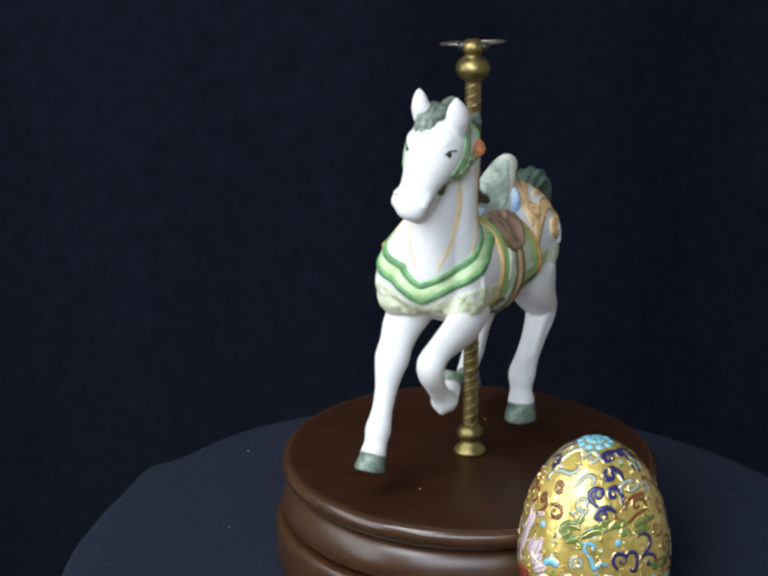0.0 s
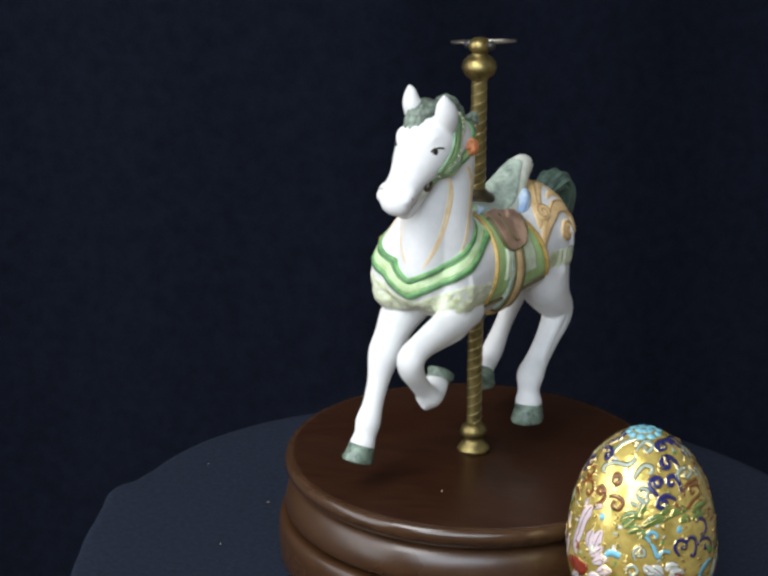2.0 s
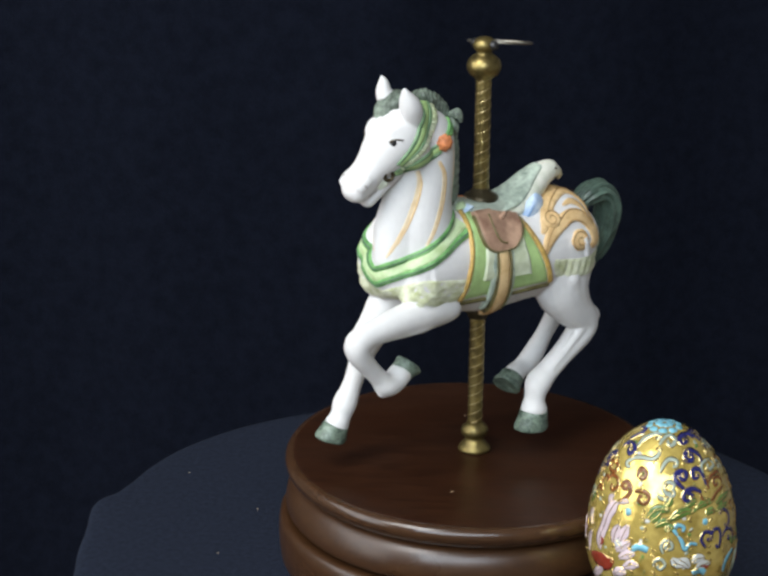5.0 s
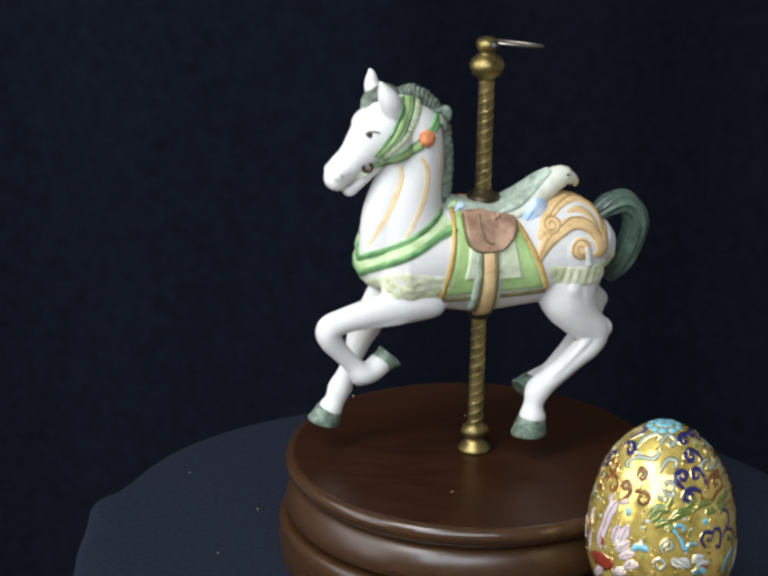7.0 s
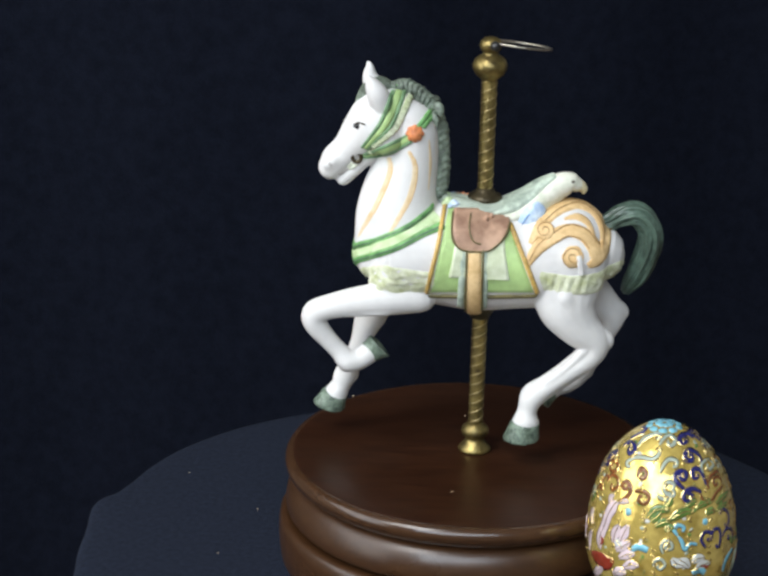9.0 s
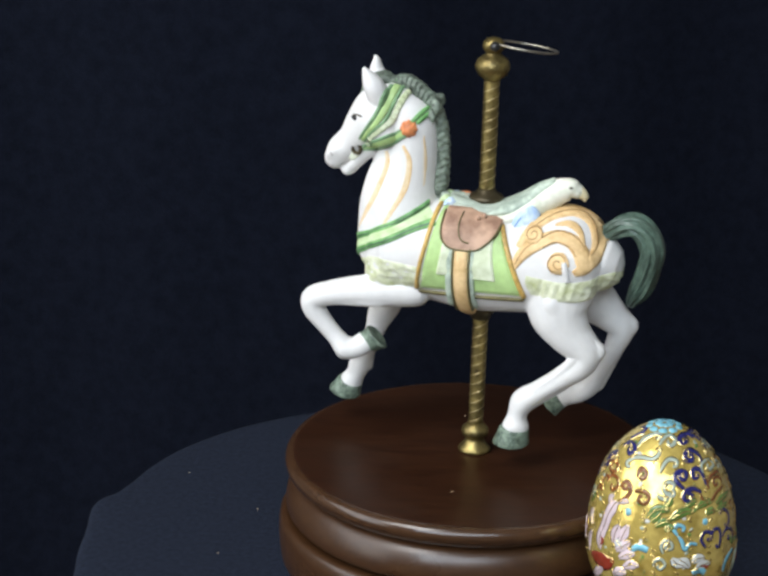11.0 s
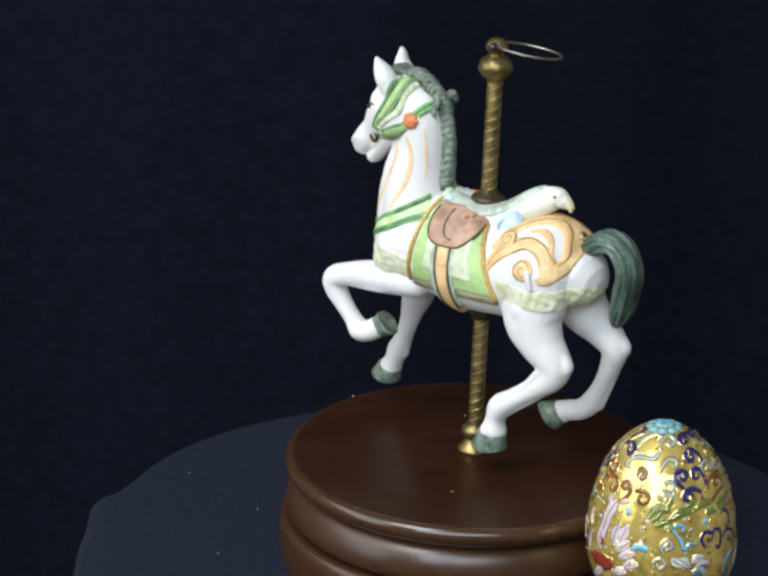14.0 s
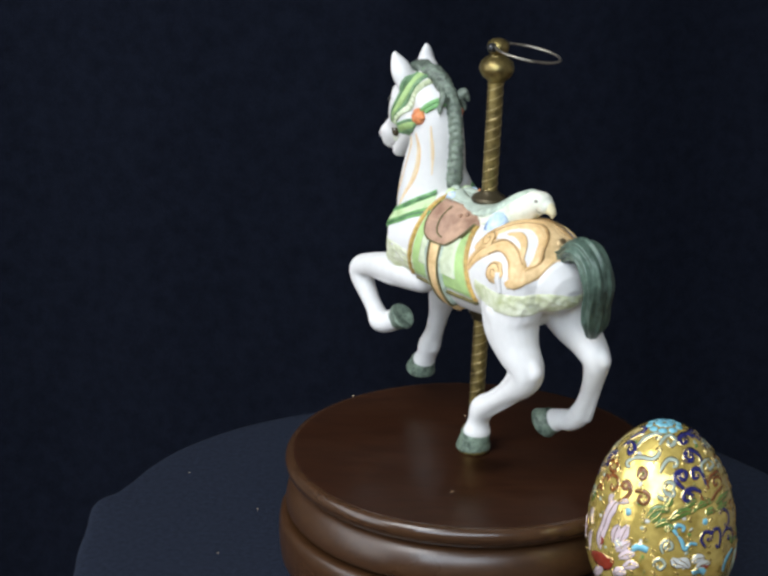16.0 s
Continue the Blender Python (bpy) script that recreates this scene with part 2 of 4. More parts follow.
# ---- the room, closed round the table ----
def room():
    lo, hi, floor_z, top_z = -1.6, 1.6, -0.72, 1.75
    tagged(link_mesh("floor", box_mesh(lo, lo, floor_z - 0.05, hi, hi, floor_z), OAK, False), "plain brown wooden floor", "floor", kind="structure")
    tagged(link_mesh("ceiling", box_mesh(lo, lo, top_z, hi, hi, top_z + 0.05), PLASTER, False), "plain pale plaster ceiling", "ceiling", kind="structure")
    for name, b in (("wall_north", (lo, hi, hi, hi + 0.08)), ("wall_south", (lo, lo - 0.08, hi, lo)), ("wall_west", (lo - 0.08, lo, lo, hi)), ("wall_east", (hi, lo, hi + 0.08, hi))):
        tagged(link_mesh(name, box_mesh(b[0], b[1], floor_z, b[2], b[3], top_z), PLASTER, False), "plain grey plaster wall", "wall", kind="structure")
    # black cloth hung behind the table in long soft folds, curving away at one end
    bm = bmesh.new()
    rows = []
    for i in range(121):
        x = -0.75 + 1.5 * i / 120
        y = 0.62 + 0.5 * max(0, x + 0.15) ** 1.5 + 0.006 * math.sin(x * 17) + 0.004 * math.sin(x * 41 + 1)
        rows.append([[bm.verts.new((x, y + d, z)) for z in (floor_z, -0.2, 0.3, 0.8)] for d in (0, 0.004)])
    for a, b in zip(rows, rows[1:]):
        for s in (0, 1):
            for j in range(3):
                bm.faces.new((a[s][j], b[s][j], b[s][j + 1], a[s][j + 1]))
    tagged(link_mesh("backdrop", bm, BACKCLOTH), "black cloth hung as a plain backdrop", "backdrop", kind="structure")


def table():
    t = empty("side_table", "small round pedestal table hidden under dark cloth", "table", (0, 0, -0.72))
    part("tabletop", turned([(120, 700), (127, 703), (129, 710), (128, 716.5)]), MAHOGANY, t)
    part("pedestal", turned([(30, 20), (22, 60), (18, 200), (26, 400), (18, 560), (30, 690), (45, 700)]), MAHOGANY, t)
    part("foot", turned([(110, 0), (112, 8), (90, 18), (40, 26)]), MAHOGANY, t)
    # the cloth: a flat top that turns over the edge and flares down in folds
    bm = bmesh.new()
    seg = 360
    rows = [(0.0001, 0), (60, 0), (100, 0), (125, 0), (136, -0.1), (138.8, -0.5), (140.2, -1.8), (140.8, -5), (141.2, -14), (142, -30), (145, -60), (152, -110), (160, -180), (167, -260)]
    # the stiff cloth turns over the rim in flat stretches, with one pinched corner
    bends = ((0, 141), (60, 141), (100, 142), (131, 143.2), (144, 142), (152, 140), (158, 138.0), (162.5, 138.2), (165.6, 141.8), (168.2, 141.2), (172, 138.4), (177, 136.5), (188, 135.6), (199, 137.6), (207, 139.4), (222, 141), (245, 139), (270, 141), (300, 139), (330, 141), (360, 141))
    rings = []
    for r, z in rows:
        ring = []
        for i in range(seg):
            a = 2 * math.pi * i / seg
            edge = np.interp(math.degrees(a), [b[0] for b in bends], [b[1] for b in bends]) / 141.4
            f = min(1, max(0, -z - 2) / 120)
            q = r * (1 + (edge - 1) * min(1, max(0, r - 100) / 36)) + f * (12 * math.sin(9 * a + 0.7) + 6 * math.sin(17 * a + 2.1))
            ring.append(bm.verts.new((q * math.cos(a) * MM, q * math.sin(a) * MM, (z + 0) * MM)))
        rings.append(ring)
    for a, b in zip(rings, rings[1:]):
        for i in range(seg):
            bm.faces.new((a[i], a[(i + 1) % seg], b[(i + 1) % seg], b[i]))
    ob = link_mesh("tablecloth", bm, CLOTH)
    tagged(ob, "dark navy woven cloth draped over a round table", "tablecloth")
    return [t, ob]


def lint():
    """Small pale flecks on the cloth and one on the base."""
    rnd, bm = random.Random(11), bmesh.new()
    for x, y, q in ((-106.0, 59.2, 0.12), (-77.0, 30.2, 0.14), (-86.1, -6.0, 0.12)):
        limb([(x, y, 0.15, q), (x + rnd.uniform(-0.5, 0.5), y + rnd.uniform(-0.5, 0.5), 0.25, q)], 2, 5, bm, (0.1, 0.2, 1))
    z = TOP / MM
    for x, y, q in ((-43.9, 44.0, 0.16), (-6.3, -34.7, 0.11), (-3.2, 29.3, 0.10)):
        limb([(x, y, z + 0.05, q), (x + 0.3, y, z + 0.12, q * 0.7)], 2, 6, bm, (0.1, 0.2, 1))
    return tagged(link_mesh("lint", bm, PALE_TAN), "pale flecks of lint on the cloth", "lint", kind="stuff")


# ---- the wooden base ----
def wooden_base():
    b = empty("display_base", "round glossy dark mahogany base with turned mouldings", "base")
    z = TOP / MM
    part("lower_moulding", turned([(60.3, 0), (63.2, 0.7), (64.6, 3.5), (65.1, 8), (65.3, 12), (65.2, 15), (64.9, 17.0), (64.3, 18.2), (63.5, 18.8), (62.6, 18.9), (60.4, 18.4), (58, 18.4)], 160), MAHOGANY_LIGHT, b, "rounded foot moulding")
    part("middle_moulding", turned([(58, 18.5), (60.2, 18.6), (60.4, 20.2), (62.2, 20.3), (62.7, 20.9), (62.9, 22.0), (62.9, 23.6), (62.6, 25.6), (62.0, 27.6), (61.1, 29.4), (60.0, 30.9), (58.6, 31.9), (56.6, 32.3)], 160), MAHOGANY_LIGHT, b, "sloping upper moulding over an incised groove")
    part("rim_moulding", turned([(56.6, z - 7.6), (59.8, z - 7.0), (61.8, z - 6.0), (62.9, z - 4.6), (63.3, z - 3.0), (63.0, z - 1.6), (62.3, z - 0.6), (61.5, z - 0.15), (60.5, z - 0.02), (59.8, z - 0.3), (58, z - 1)], 160), RIM_WOOD, b, "rounded polished rim")
    part("top_plate", turned([(58, z - 0.9), (60.45, z - 0.3), (60.4, z - 0.01), (60, z), (30, z), (0.01, z)], 160), MAHOGANY, b, "polished flat top plate")
    return b


# ---- the carousel horse on its pole ----
def fused(ob):
    """The mesh of overlapping limbs melted into one soft skin."""
    md = ob.modifiers.new("fuse", "REMESH")
    md.mode, md.voxel_size, md.use_smooth_shade = "VOXEL", 0.00045, True
    sm = ob.modifiers.new("soften", "SMOOTH")
    sm.factor, sm.iterations = 0.5, 7
    me = bpy.data.meshes.new_from_object(ob.evaluated_get(bpy.context.evaluated_depsgraph_get()))
    ob.modifiers.clear()
    return me


def horse_body(parent):
    def trunk(bm):
        limb([(32.6, -3.9, 69, 8.6, 12.0), (31.0, -3.9, 69.4, 12.2, 16.2), (27.5, -3.6, 70, 14.8, 18.2), (21, -2.2, 70.3, 16.5, 17.4), (10, -0.6, 69.8, 17.6, 16.0), (0, 0, 68, 17.3, 16), (-12, 0.7, 68, 16.4, 16.2), (-22, 1.3, 69.5, 17.3, 16.6), (-29.5, 1.4, 71, 16.9, 16.6), (-34.5, 1.6, 71, 14.4, 14.6), (-37.2, 1.8, 70.4, 10.2, 11.2)], 40, 40, bm)
        # the neck is full behind and narrows to a keel in front
        neck = [(26.6, -1.8, 74, 14.4, 13.2), (26.9, -1.8, 84, 13.5, 12.2), (26.3, -1.2, 92, 12.0, 10.0), (24.6, -0.6, 100, 10.4, 8.8), (24.0, 0, 108, 9.4, 8.2), (25.0, 0, 114, 8.8, 7.9), (28, 0, 118.5, 6.5, 7)]
        limb([(x - 1.6, y, z, a - 1.6, b) for x, y, z, a, b in neck], 30, 32, bm)
        limb([(x + 3.2, y, z, a - 3.2, 0.7 * b) for x, y, z, a, b in neck], 30, 32, bm)
        for s in (1, -1):
            limb([(27, 8.5 * s - 1.6, 72, 9, 7.2), (29, 8.5 * s - 1.8, 63, 7.5, 6.4)], 8, 20, bm)
            limb([(-28, 8.7 * s + 1.4, 72, 13, 8.6), (-28, 9.2 * s + 1.2, 62, 11, 8)], 8, 20, bm)
        limb([(21, -5.5, 89, 7, 5.5), (25, -10.2, 81, 8.5, 7.4), (28, -13.8, 71, 9.5, 8.2), (29, -14.4, 63, 7.5, 7.0)], 14, 20, bm)
        return bm
    bm = trunk(bmesh.new())
    torso = link_mesh("torso", trunk(bmesh.new()), BISQUE)
    torso.data = fused(torso)
    torso_skin = Skin(torso)
    bpy.data.objects.remove(torso)
    # head
    limb([(28.5, -0.2, 117, 8.8, 7.4), (31.5, -0.6, 115.2, 9.8, 8.8), (35.5, -1.2, 112, 9.5, 9.2), (39.2, -1.8, 108.7, 7.4, 7.9), (43.3, -2.6, 104.2, 5.3, 6.0), (47.0, -3.0, 100.6, 4.9, 5.7), (48.7, -3.3, 98.2, 4.1, 5.2)], 30, 32, bm)
    limb([(37, -1.2, 103, 3.0, 4.8), (41.2, -2.2, 98.2, 2.6, 4.2), (44.6, -3.0, 94.6, 2.5, 3.7)], 10, 20, bm)
    for s in (1, -1):
        # cheek, brow, nostril, ear
        limb([(31.5, 4.8 * s - 0.2, 110.5, 6.0, 4.2), (33.5, 5.0 * s - 0.4, 109.5, 5.6, 4.0)], 4, 16, bm)
        limb([(33.4, 5.2 * s - 1.0, 116.6, 1.8, 2.2), (36.8, 5.5 * s - 1.3, 117.2, 2.2, 2.4), (39.6, 5.2 * s - 1.6, 116.8, 1.8, 2.0), (42.0, 4.2 * s - 2.0, 115.2, 1.0, 1.2)], 10, 14, bm)
        limb([(47.6, 4.5 * s - 3.1, 101.6, 2.2, 1.9), (49.6, 4.3 * s - 3.3, 99.8, 2.0, 1.8)], 4, 12, bm)
        limb([(33.2, 4.6 * s + 0.2, 120.0, 3.4, 3.4), (34.8, 5.4 * s + 0.3, 123.8, 3.5, 3.7), (36.4, 5.9 * s + 0.2, 126.8, 2.6, 3.0), (37.6 - (1 - s) * 0.5, 6.2 * s + 0.2, 129.0 + (1 - s) * 0.7, 1.3, 1.7), (38.3 - (1 - s) * 0.5, 6.3 * s + 0.2, 130.4 + (1 - s) * 0.7, 0.5, 0.6)], 14, 16, bm)
    # legs
    for rows in (
        [(20, 7.0, 57.5, 5.5, 5.6), (30, 7.8, 57.0, 5.6, 5.6), (40, 7.8, 56.0, 4.9, 4.8), (49, 6.9, 54, 4.1, 4.2), (54.0, 6.3, 51.6, 4.2, 4.4), (53.6, 6.2, 47.8, 3.8, 4.1), (50, 6.3, 43, 3.1, 3.3), (46, 6.5, 38.6, 3.0, 3.1), (43, 6.5, 35.4, 3.8, 4.2), (39.6, 6.0, 35.4, 3.6, 4.0), (36.5, 5.4, 37.3, 3.8, 4.0)],
        [(22, -10, 60, 7.5, 6.8), (27.2, -13.3, 54, 6.6, 6.7), (31.6, -14.2, 47.8, 5.2, 5.5), (34.2, -14.7, 43.0, 5.2, 5.6), (35.9, -15.0, 38.8, 4.3, 4.6), (37.5, -15.2, 33.8, 3.4, 3.6), (40.0, -15.5, 27, 3.1, 3.4), (42.4, -15.7, 21.7, 3.9, 4.2), (43.9, -15.8, 17.8, 3.3, 3.7), (45.4, -15.9, 15.0, 4.0, 4.2)],
        [(-27, 9.8, 62, 11.5, 8.4), (-28, 10.4, 54.5, 9.8, 8.2), (-32, 11.0, 48, 7.2, 6.8), (-37.0, 11.4, 42.6, 5.3, 5.6), (-35.4, 11.4, 37.8, 4.5, 4.9), (-29, 11.5, 32.6, 3.6, 4.1), (-22, 11.6, 27.5, 3.5, 4.1), (-17.6, 11.8, 24, 4.1, 4.7), (-16.0, 12.2, 19.3, 3.2, 3.8), (-15.6, 12.5, 15.5, 4.5, 4.7)],
        [(-30, -8, 62, 11, 8), (-36, -8.6, 55, 8.4, 7), (-42.5, -9, 49.4, 6.0, 5.4), (-46.6, -9, 44.8, 4.8, 4.6), (-45.2, -10, 38.5, 3.6, 3.6), (-41.4, -11.6, 30, 3.0, 3.0), (-37.4, -12.8, 22.6, 3.7, 3.7), (-33.4, -12.8, 19.0, 3.6, 3.5), (-29.4, -12.0, 18.0, 3.5, 3.5), (-27, -11.2, 17, 4.0, 4.0)],
    ):
        limb(rows, 44, 20, bm)
    # sinews, hocks and folds
    for rows in (
        [(-37, 12, 36.2, 1.5), (-30.5, 12, 30.2, 1.3), (-22.5, 12, 24.4, 1.4), (-18.0, 12.2, 21.2, 1.8)],
        [(-37.5, 12, 47, 2.4), (-41.2, 12, 43.6, 2.4), (-39.8, 12, 40.4, 1.9)],
        [(-34.0, 14.6, 41.5, 1.7), (-28.4, 14.0, 35.0, 1.4), (-21.4, 14.0, 29.2, 1.4)],
        [(-26, 15.6, 60, 3.6), (-30, 15.2, 52, 2.8), (-35.5, 14.2, 45.0, 2.0)],
        [(-47, -9, 49, 2.3), (-50.2, -9, 45.8, 2.3), (-48.6, -9.6, 42, 1.8)],
        [(-47.4, -10.6, 38, 1.4), (-43.8, -12, 29, 1.2), (-40.2, -13, 22, 1.8)],
        [(24, 9.0, 58.5, 1.4), (30, 10.8, 58.0, 1.9), (39, 10.6, 57.2, 1.9), (49, 9.0, 55.0, 1.4), (54, 7.0, 53.4, 0.8)],
        [(24, 8.4, 54.2, 1.4), (31, 10.6, 54.0, 2.0), (40, 9.9, 53.0, 1.6), (49, 8.4, 51.8, 1.2), (53, 7.0, 50.0, 0.7)],
        [(51.4, 6.3, 46, 1.6), (46.6, 6.5, 40.2, 1.2), (44.8, 6.5, 33.3, 1.6), (41.2, 6.2, 32.5, 1.5)],
        [(34.8, -14.8, 36.2, 1.3), (38.0, -15.2, 27.5, 1.0), (39.8, -15.6, 21.0, 1.9)],
        [(31.4, -17.2, 48.6, 1.7), (34.4, -17.6, 43.4, 1.9), (36.0, -17.4, 39.0, 1.2)],
    ):
        limb(rows, 16, 12, bm)
    raw = link_mesh("body", bm, BISQUE)
    me = fused(raw)
    raw.data = me
    for p in me.polygons:
        p.use_smooth = True
    if not me.materials:
        me.materials.append(BISQUE)
    raw.parent = parent
    return tagged(raw, "matte white bisque horse body in a prancing stance"), torso_skin


def hoof(parent, top, way, back, r=4.7, h=6.0):
    """A tapered hoof from its coronet along its way; back lies towards the heel."""
    d, top = Vector(way).normalized(), Vector(top)
    f = (-Vector(back) - (-Vector(back)).dot(d) * d).normalized()
    s = d.cross(f)
    bm = bmesh.new()
    rings = []
    for w, q in ((-0.6, 0.60), (0.0, 0.86), (0.35, 0.95), (1.2, 0.94), (3.2, 1.02), (h - 0.7, 1.12), (h, 1.08), (h + 0.05, 0.9), (h - 0.4, 0.5)):
        ring = []
        for i in range(24):
            a = 2 * math.pi * i / 24
            fx = math.cos(a) * (1.12 if math.cos(a) > 0 else 0.95)
            slant = 0.28 * max(w, 0) * (1 if math.cos(a) > 0 else 0.4)
            heel = 0.14 * max(w, 0) * max(0, -math.cos(a))
            ring.append(bm.verts.new((top + d * (w - heel) + f * (r * q * fx + slant * 0.5) + s * (r * q * 0.96 * math.sin(a))) * MM))
        rings.append(ring)
    for a, b in zip(rings, rings[1:]):
        for i in range(24):
            bm.faces.new((a[i], a[(i + 1) % 24], b[(i + 1) % 24], b[i]))
    bm.faces.new(rings[0][::-1])
    bm.faces.new(rings[-1])
    return part("hoof", bm, HOOF, parent, "dark green glazed hoof")


def horse():
    h = empty("carousel_horse", "white bisque carousel horse with green trappings on a brass pole", "horse figurine", (0, 0, TOP))
    body, torso = horse_body(h)
    skin = Skin(body)
    chest = lambda turn, z: torso.around(turn - 5, z, (20, -1.2))
    both = (1, -1)
    # hooves
    hoof(h, (36.2, 5.3, 37.6), (-0.75, -0.05, 0.62), (0.6, 0, 0.75), 4.0, 4.4)
    hoof(h, (45.5, -15.9, 14.8), (0.32, -0.08, -1), (-1, 0, 0), 4.6, 5.4)
    hoof(h, (-15.6, 12.7, 15.0), (0.06, 0.02, -1), (-1, 0, 0), 5.0, 6.2)
    hoof(h, (-27, -11.2, 17), (0.72, 0.28, -0.55), (-0.5, 0, -0.8), 4.5, 5.2)
    # tail of ridged locks
    tail = limb([(-38, 1.5, 78.4, 2.6, 3.2), (-42, 1.6, 80.4, 2.8, 3.4), (-46, 1.8, 83.0, 3.3, 4.6), (-50.4, 2.0, 83.4, 3.6, 4.9), (-54.4, 1.8, 79.8, 3.7, 5.0), (-55.8, 1.2, 74, 3.7, 5.0), (-54.6, 0.2, 67.5, 3.6, 4.8), (-52.4, -1.6, 61, 3.3, 4.2), (-50.0, -3.2, 56, 1.9, 2.2)], 70, 64, None, (0, 1, 0),
                lambda w, k: 0.11 * math.sin(8 * w + 7 * k) + 0.06 * math.sin(15 * w - 11 * k + 1))
    part("tail", tail, DARK_GREEN, h, "dark green arched tail of carved locks")
    # mane of short cross locks down the crest
    mane = limb([(29, 0, 125.0, 2.0, 2.4), (25.5, 0, 124.8, 2.8, 2.7), (21.2, 0, 122.3, 3.0, 2.7), (17.6, 0, 118.2, 3.1, 2.5), (15.0, 0, 113, 3.0, 2.3), (13.8, 0, 106.5, 2.9, 2.2), (13.5, 0, 99, 2.9, 2.3), (13.8, 0, 92, 2.8, 2.7), (14.0, 0, 89.5, 1.6, 2.4)], 150, 28, None, (0, 1, 0),
                lambda w, k: 0.065 * math.sin(k * 160 + 2.5 * math.sin(2 * w)) + 0.04 * math.sin(k * 61 + 2 * w) + 0.03 * math.sin(7 * w + 25 * k))
    part("mane", mane, MANE_GREEN, h, "grey-green cropped mane of carved locks")
    fore = bmesh.new()
    for y, q, w in ((-4.4, 0.6, 0.9), (-3.2, -0.8, 1.2), (-2.0, 0.7, 1.2), (-0.8, -0.2, 1.1), (0.6, 1.6, 1.0), (1.8, 2.4, 0.8)):
        limb([(28.5, y * 0.4, 123.4, 1.4, 1.5), (32.4, y * 0.7 - 0.3, 125.6, 1.7, 1.5), (36.2, y * 0.9 - 0.4, 125.0 - 0.3 * q, 1.7, 1.5 * w), (39.0 - 0.5 * q, y - 0.5 * q - 0.6, 121.8 + 0.8 * q, 1.2, 1.2 * w), (40.0 - 0.6 * q, y - 0.8 * q - 0.8, 119.0 + 1.0 * q, 0.5, 0.7)], 18, 12, fore, (0, 1, 0), lambda a, k, y=y: 0.16 * math.sin(5 * a + 9 * k + y))
    part("forelock", fore, MANE_GREEN, h, "grey-green forelock between the ears")

    # bridle
    bridle = part("bridle", limb([(29.5, 0, 125.6, 0.8, 2.2), (28.4, 0, 125.9, 0.8, 2.2)], 4, 12), STRAP_GREEN, h, "green and pale green bridle with a braided strap")
    for s in both:
        spot = lambda x, z, s=s: skin.side(x, z, s)
        part("cheek_strap", ribbon(spot, [(31.0, 128.6), (32.6, 123), (35.6, 116.3), (41.0, 109.3)], [1.5, 1.4, 1.2, 0.7], 0.75), BRIDLE_GREEN, bridle)
        part("cheek_strap", ribbon(spot, [(29.4, 128.6), (30.8, 123), (34.0, 115.8), (40.2, 109.0)], [2.3, 2.4, 1.9, 1.0], 0.7), LIME, bridle, "pale green strap")
        part("cheek_strap", ribbon(spot, [(27.7, 128.6), (29.0, 123), (32.4, 115.3), (39.6, 108.6)], [1.3, 1.2, 1.0, 0.5], 0.7), BRIDLE_GREEN, bridle)
        braid = ribbon(spot, [(25.6, 127.8), (27.4, 121.6), (31.0, 114.8), (38.2, 108.5)], [1.8, 2.2, 2.0, 1.0], 0.45)
        for k in range(14):
            u = k / 13
            q = spline([(25.6, 127.8), (27.4, 121.6), (31.0, 114.8), (38.2, 108.5)], 13)[k]
            p, nn = spot(*q)
            p = p + nn * 0.45
            limb([(p.x - 0.35, p.y, p.z - 0.3, 0.42), (p.x + 0.35, p.y, p.z + 0.3, 0.42)], 2, 8, braid)
        part("braid", braid, PALE_GREEN, bridle, "pale braided strap")
        for dz, wd, mt in ((1.1, 1.0, BRIDLE_GREEN), (-0.2, 2.0, LIME), (-1.7, 1.1, BRIDLE_GREEN)):
            part("jaw_strap", ribbon(spot, [(40.6, 107.0 + dz * 0.3), (34, 108.7 + dz * 0.8), (29.5, 110.6 + dz), (24.6, 113.4 + dz)], [0.8, wd, wd, wd], 0.65), mt, bridle)
        for dx in (-0.8, 0.9):
            part("poll_strap", ribbon(spot, [(22.4 + dx, 115.8), (20.2 + dx, 119), (17.8 + dx, 123)], 1.3, 0.7), STRAP_GREEN, bridle)
        # bow at the crest
        bow = limb([(16.6, 2.8 * s, 118.6, 1.3, 0.9), (15.6, 4.6 * s, 119.2, 2.0, 0.9), (14.9, 5.2 * s, 118.2, 1.4, 0.8), (14.7, 5.6 * s, 117.0, 0.7, 0.5)], 12, 14)
        limb([(16.4, 3.4 * s, 117.6, 1.0, 0.7), (16.2, 5.0 * s, 115.6, 1.2, 0.7), (15.8, 5.4 * s, 113.8, 0.5, 0.4)], 10, 12, bow)
        part("bow", bow, MANE_GREEN, bridle, "grey-green ribbon bow")
        # bit ring and bit
        p, nn = spot(42.4, 106.6)
        ring = bmesh.new()
        rows = []
        for k in range(17):
            a = 2 * math.pi * k / 16
            rows.append((p.x + 1.35 * math.cos(a), p.y + 0.25 * s - 0.3 * s * math.cos(a), p.z + 1.45 * math.sin(a), 0.62))
        limb(rows, 48, 8, ring)
        part("bit_ring", ring, BRONZE, bridle, "dark bronze bit ring")
        part("bit", ribbon(spot, [(41.6, 105.4), (43.8, 104.0), (45.4, 102.9)], [1.6, 2.4, 1.2], 0.5, 14), EAGLE_WHITE, bridle, "pale strap end at the corner of the mouth")
        # rosette of petals
        p, nn = spot(23.9, 114.0)
        p = p - nn * 0.7
        ros = bmesh.new()
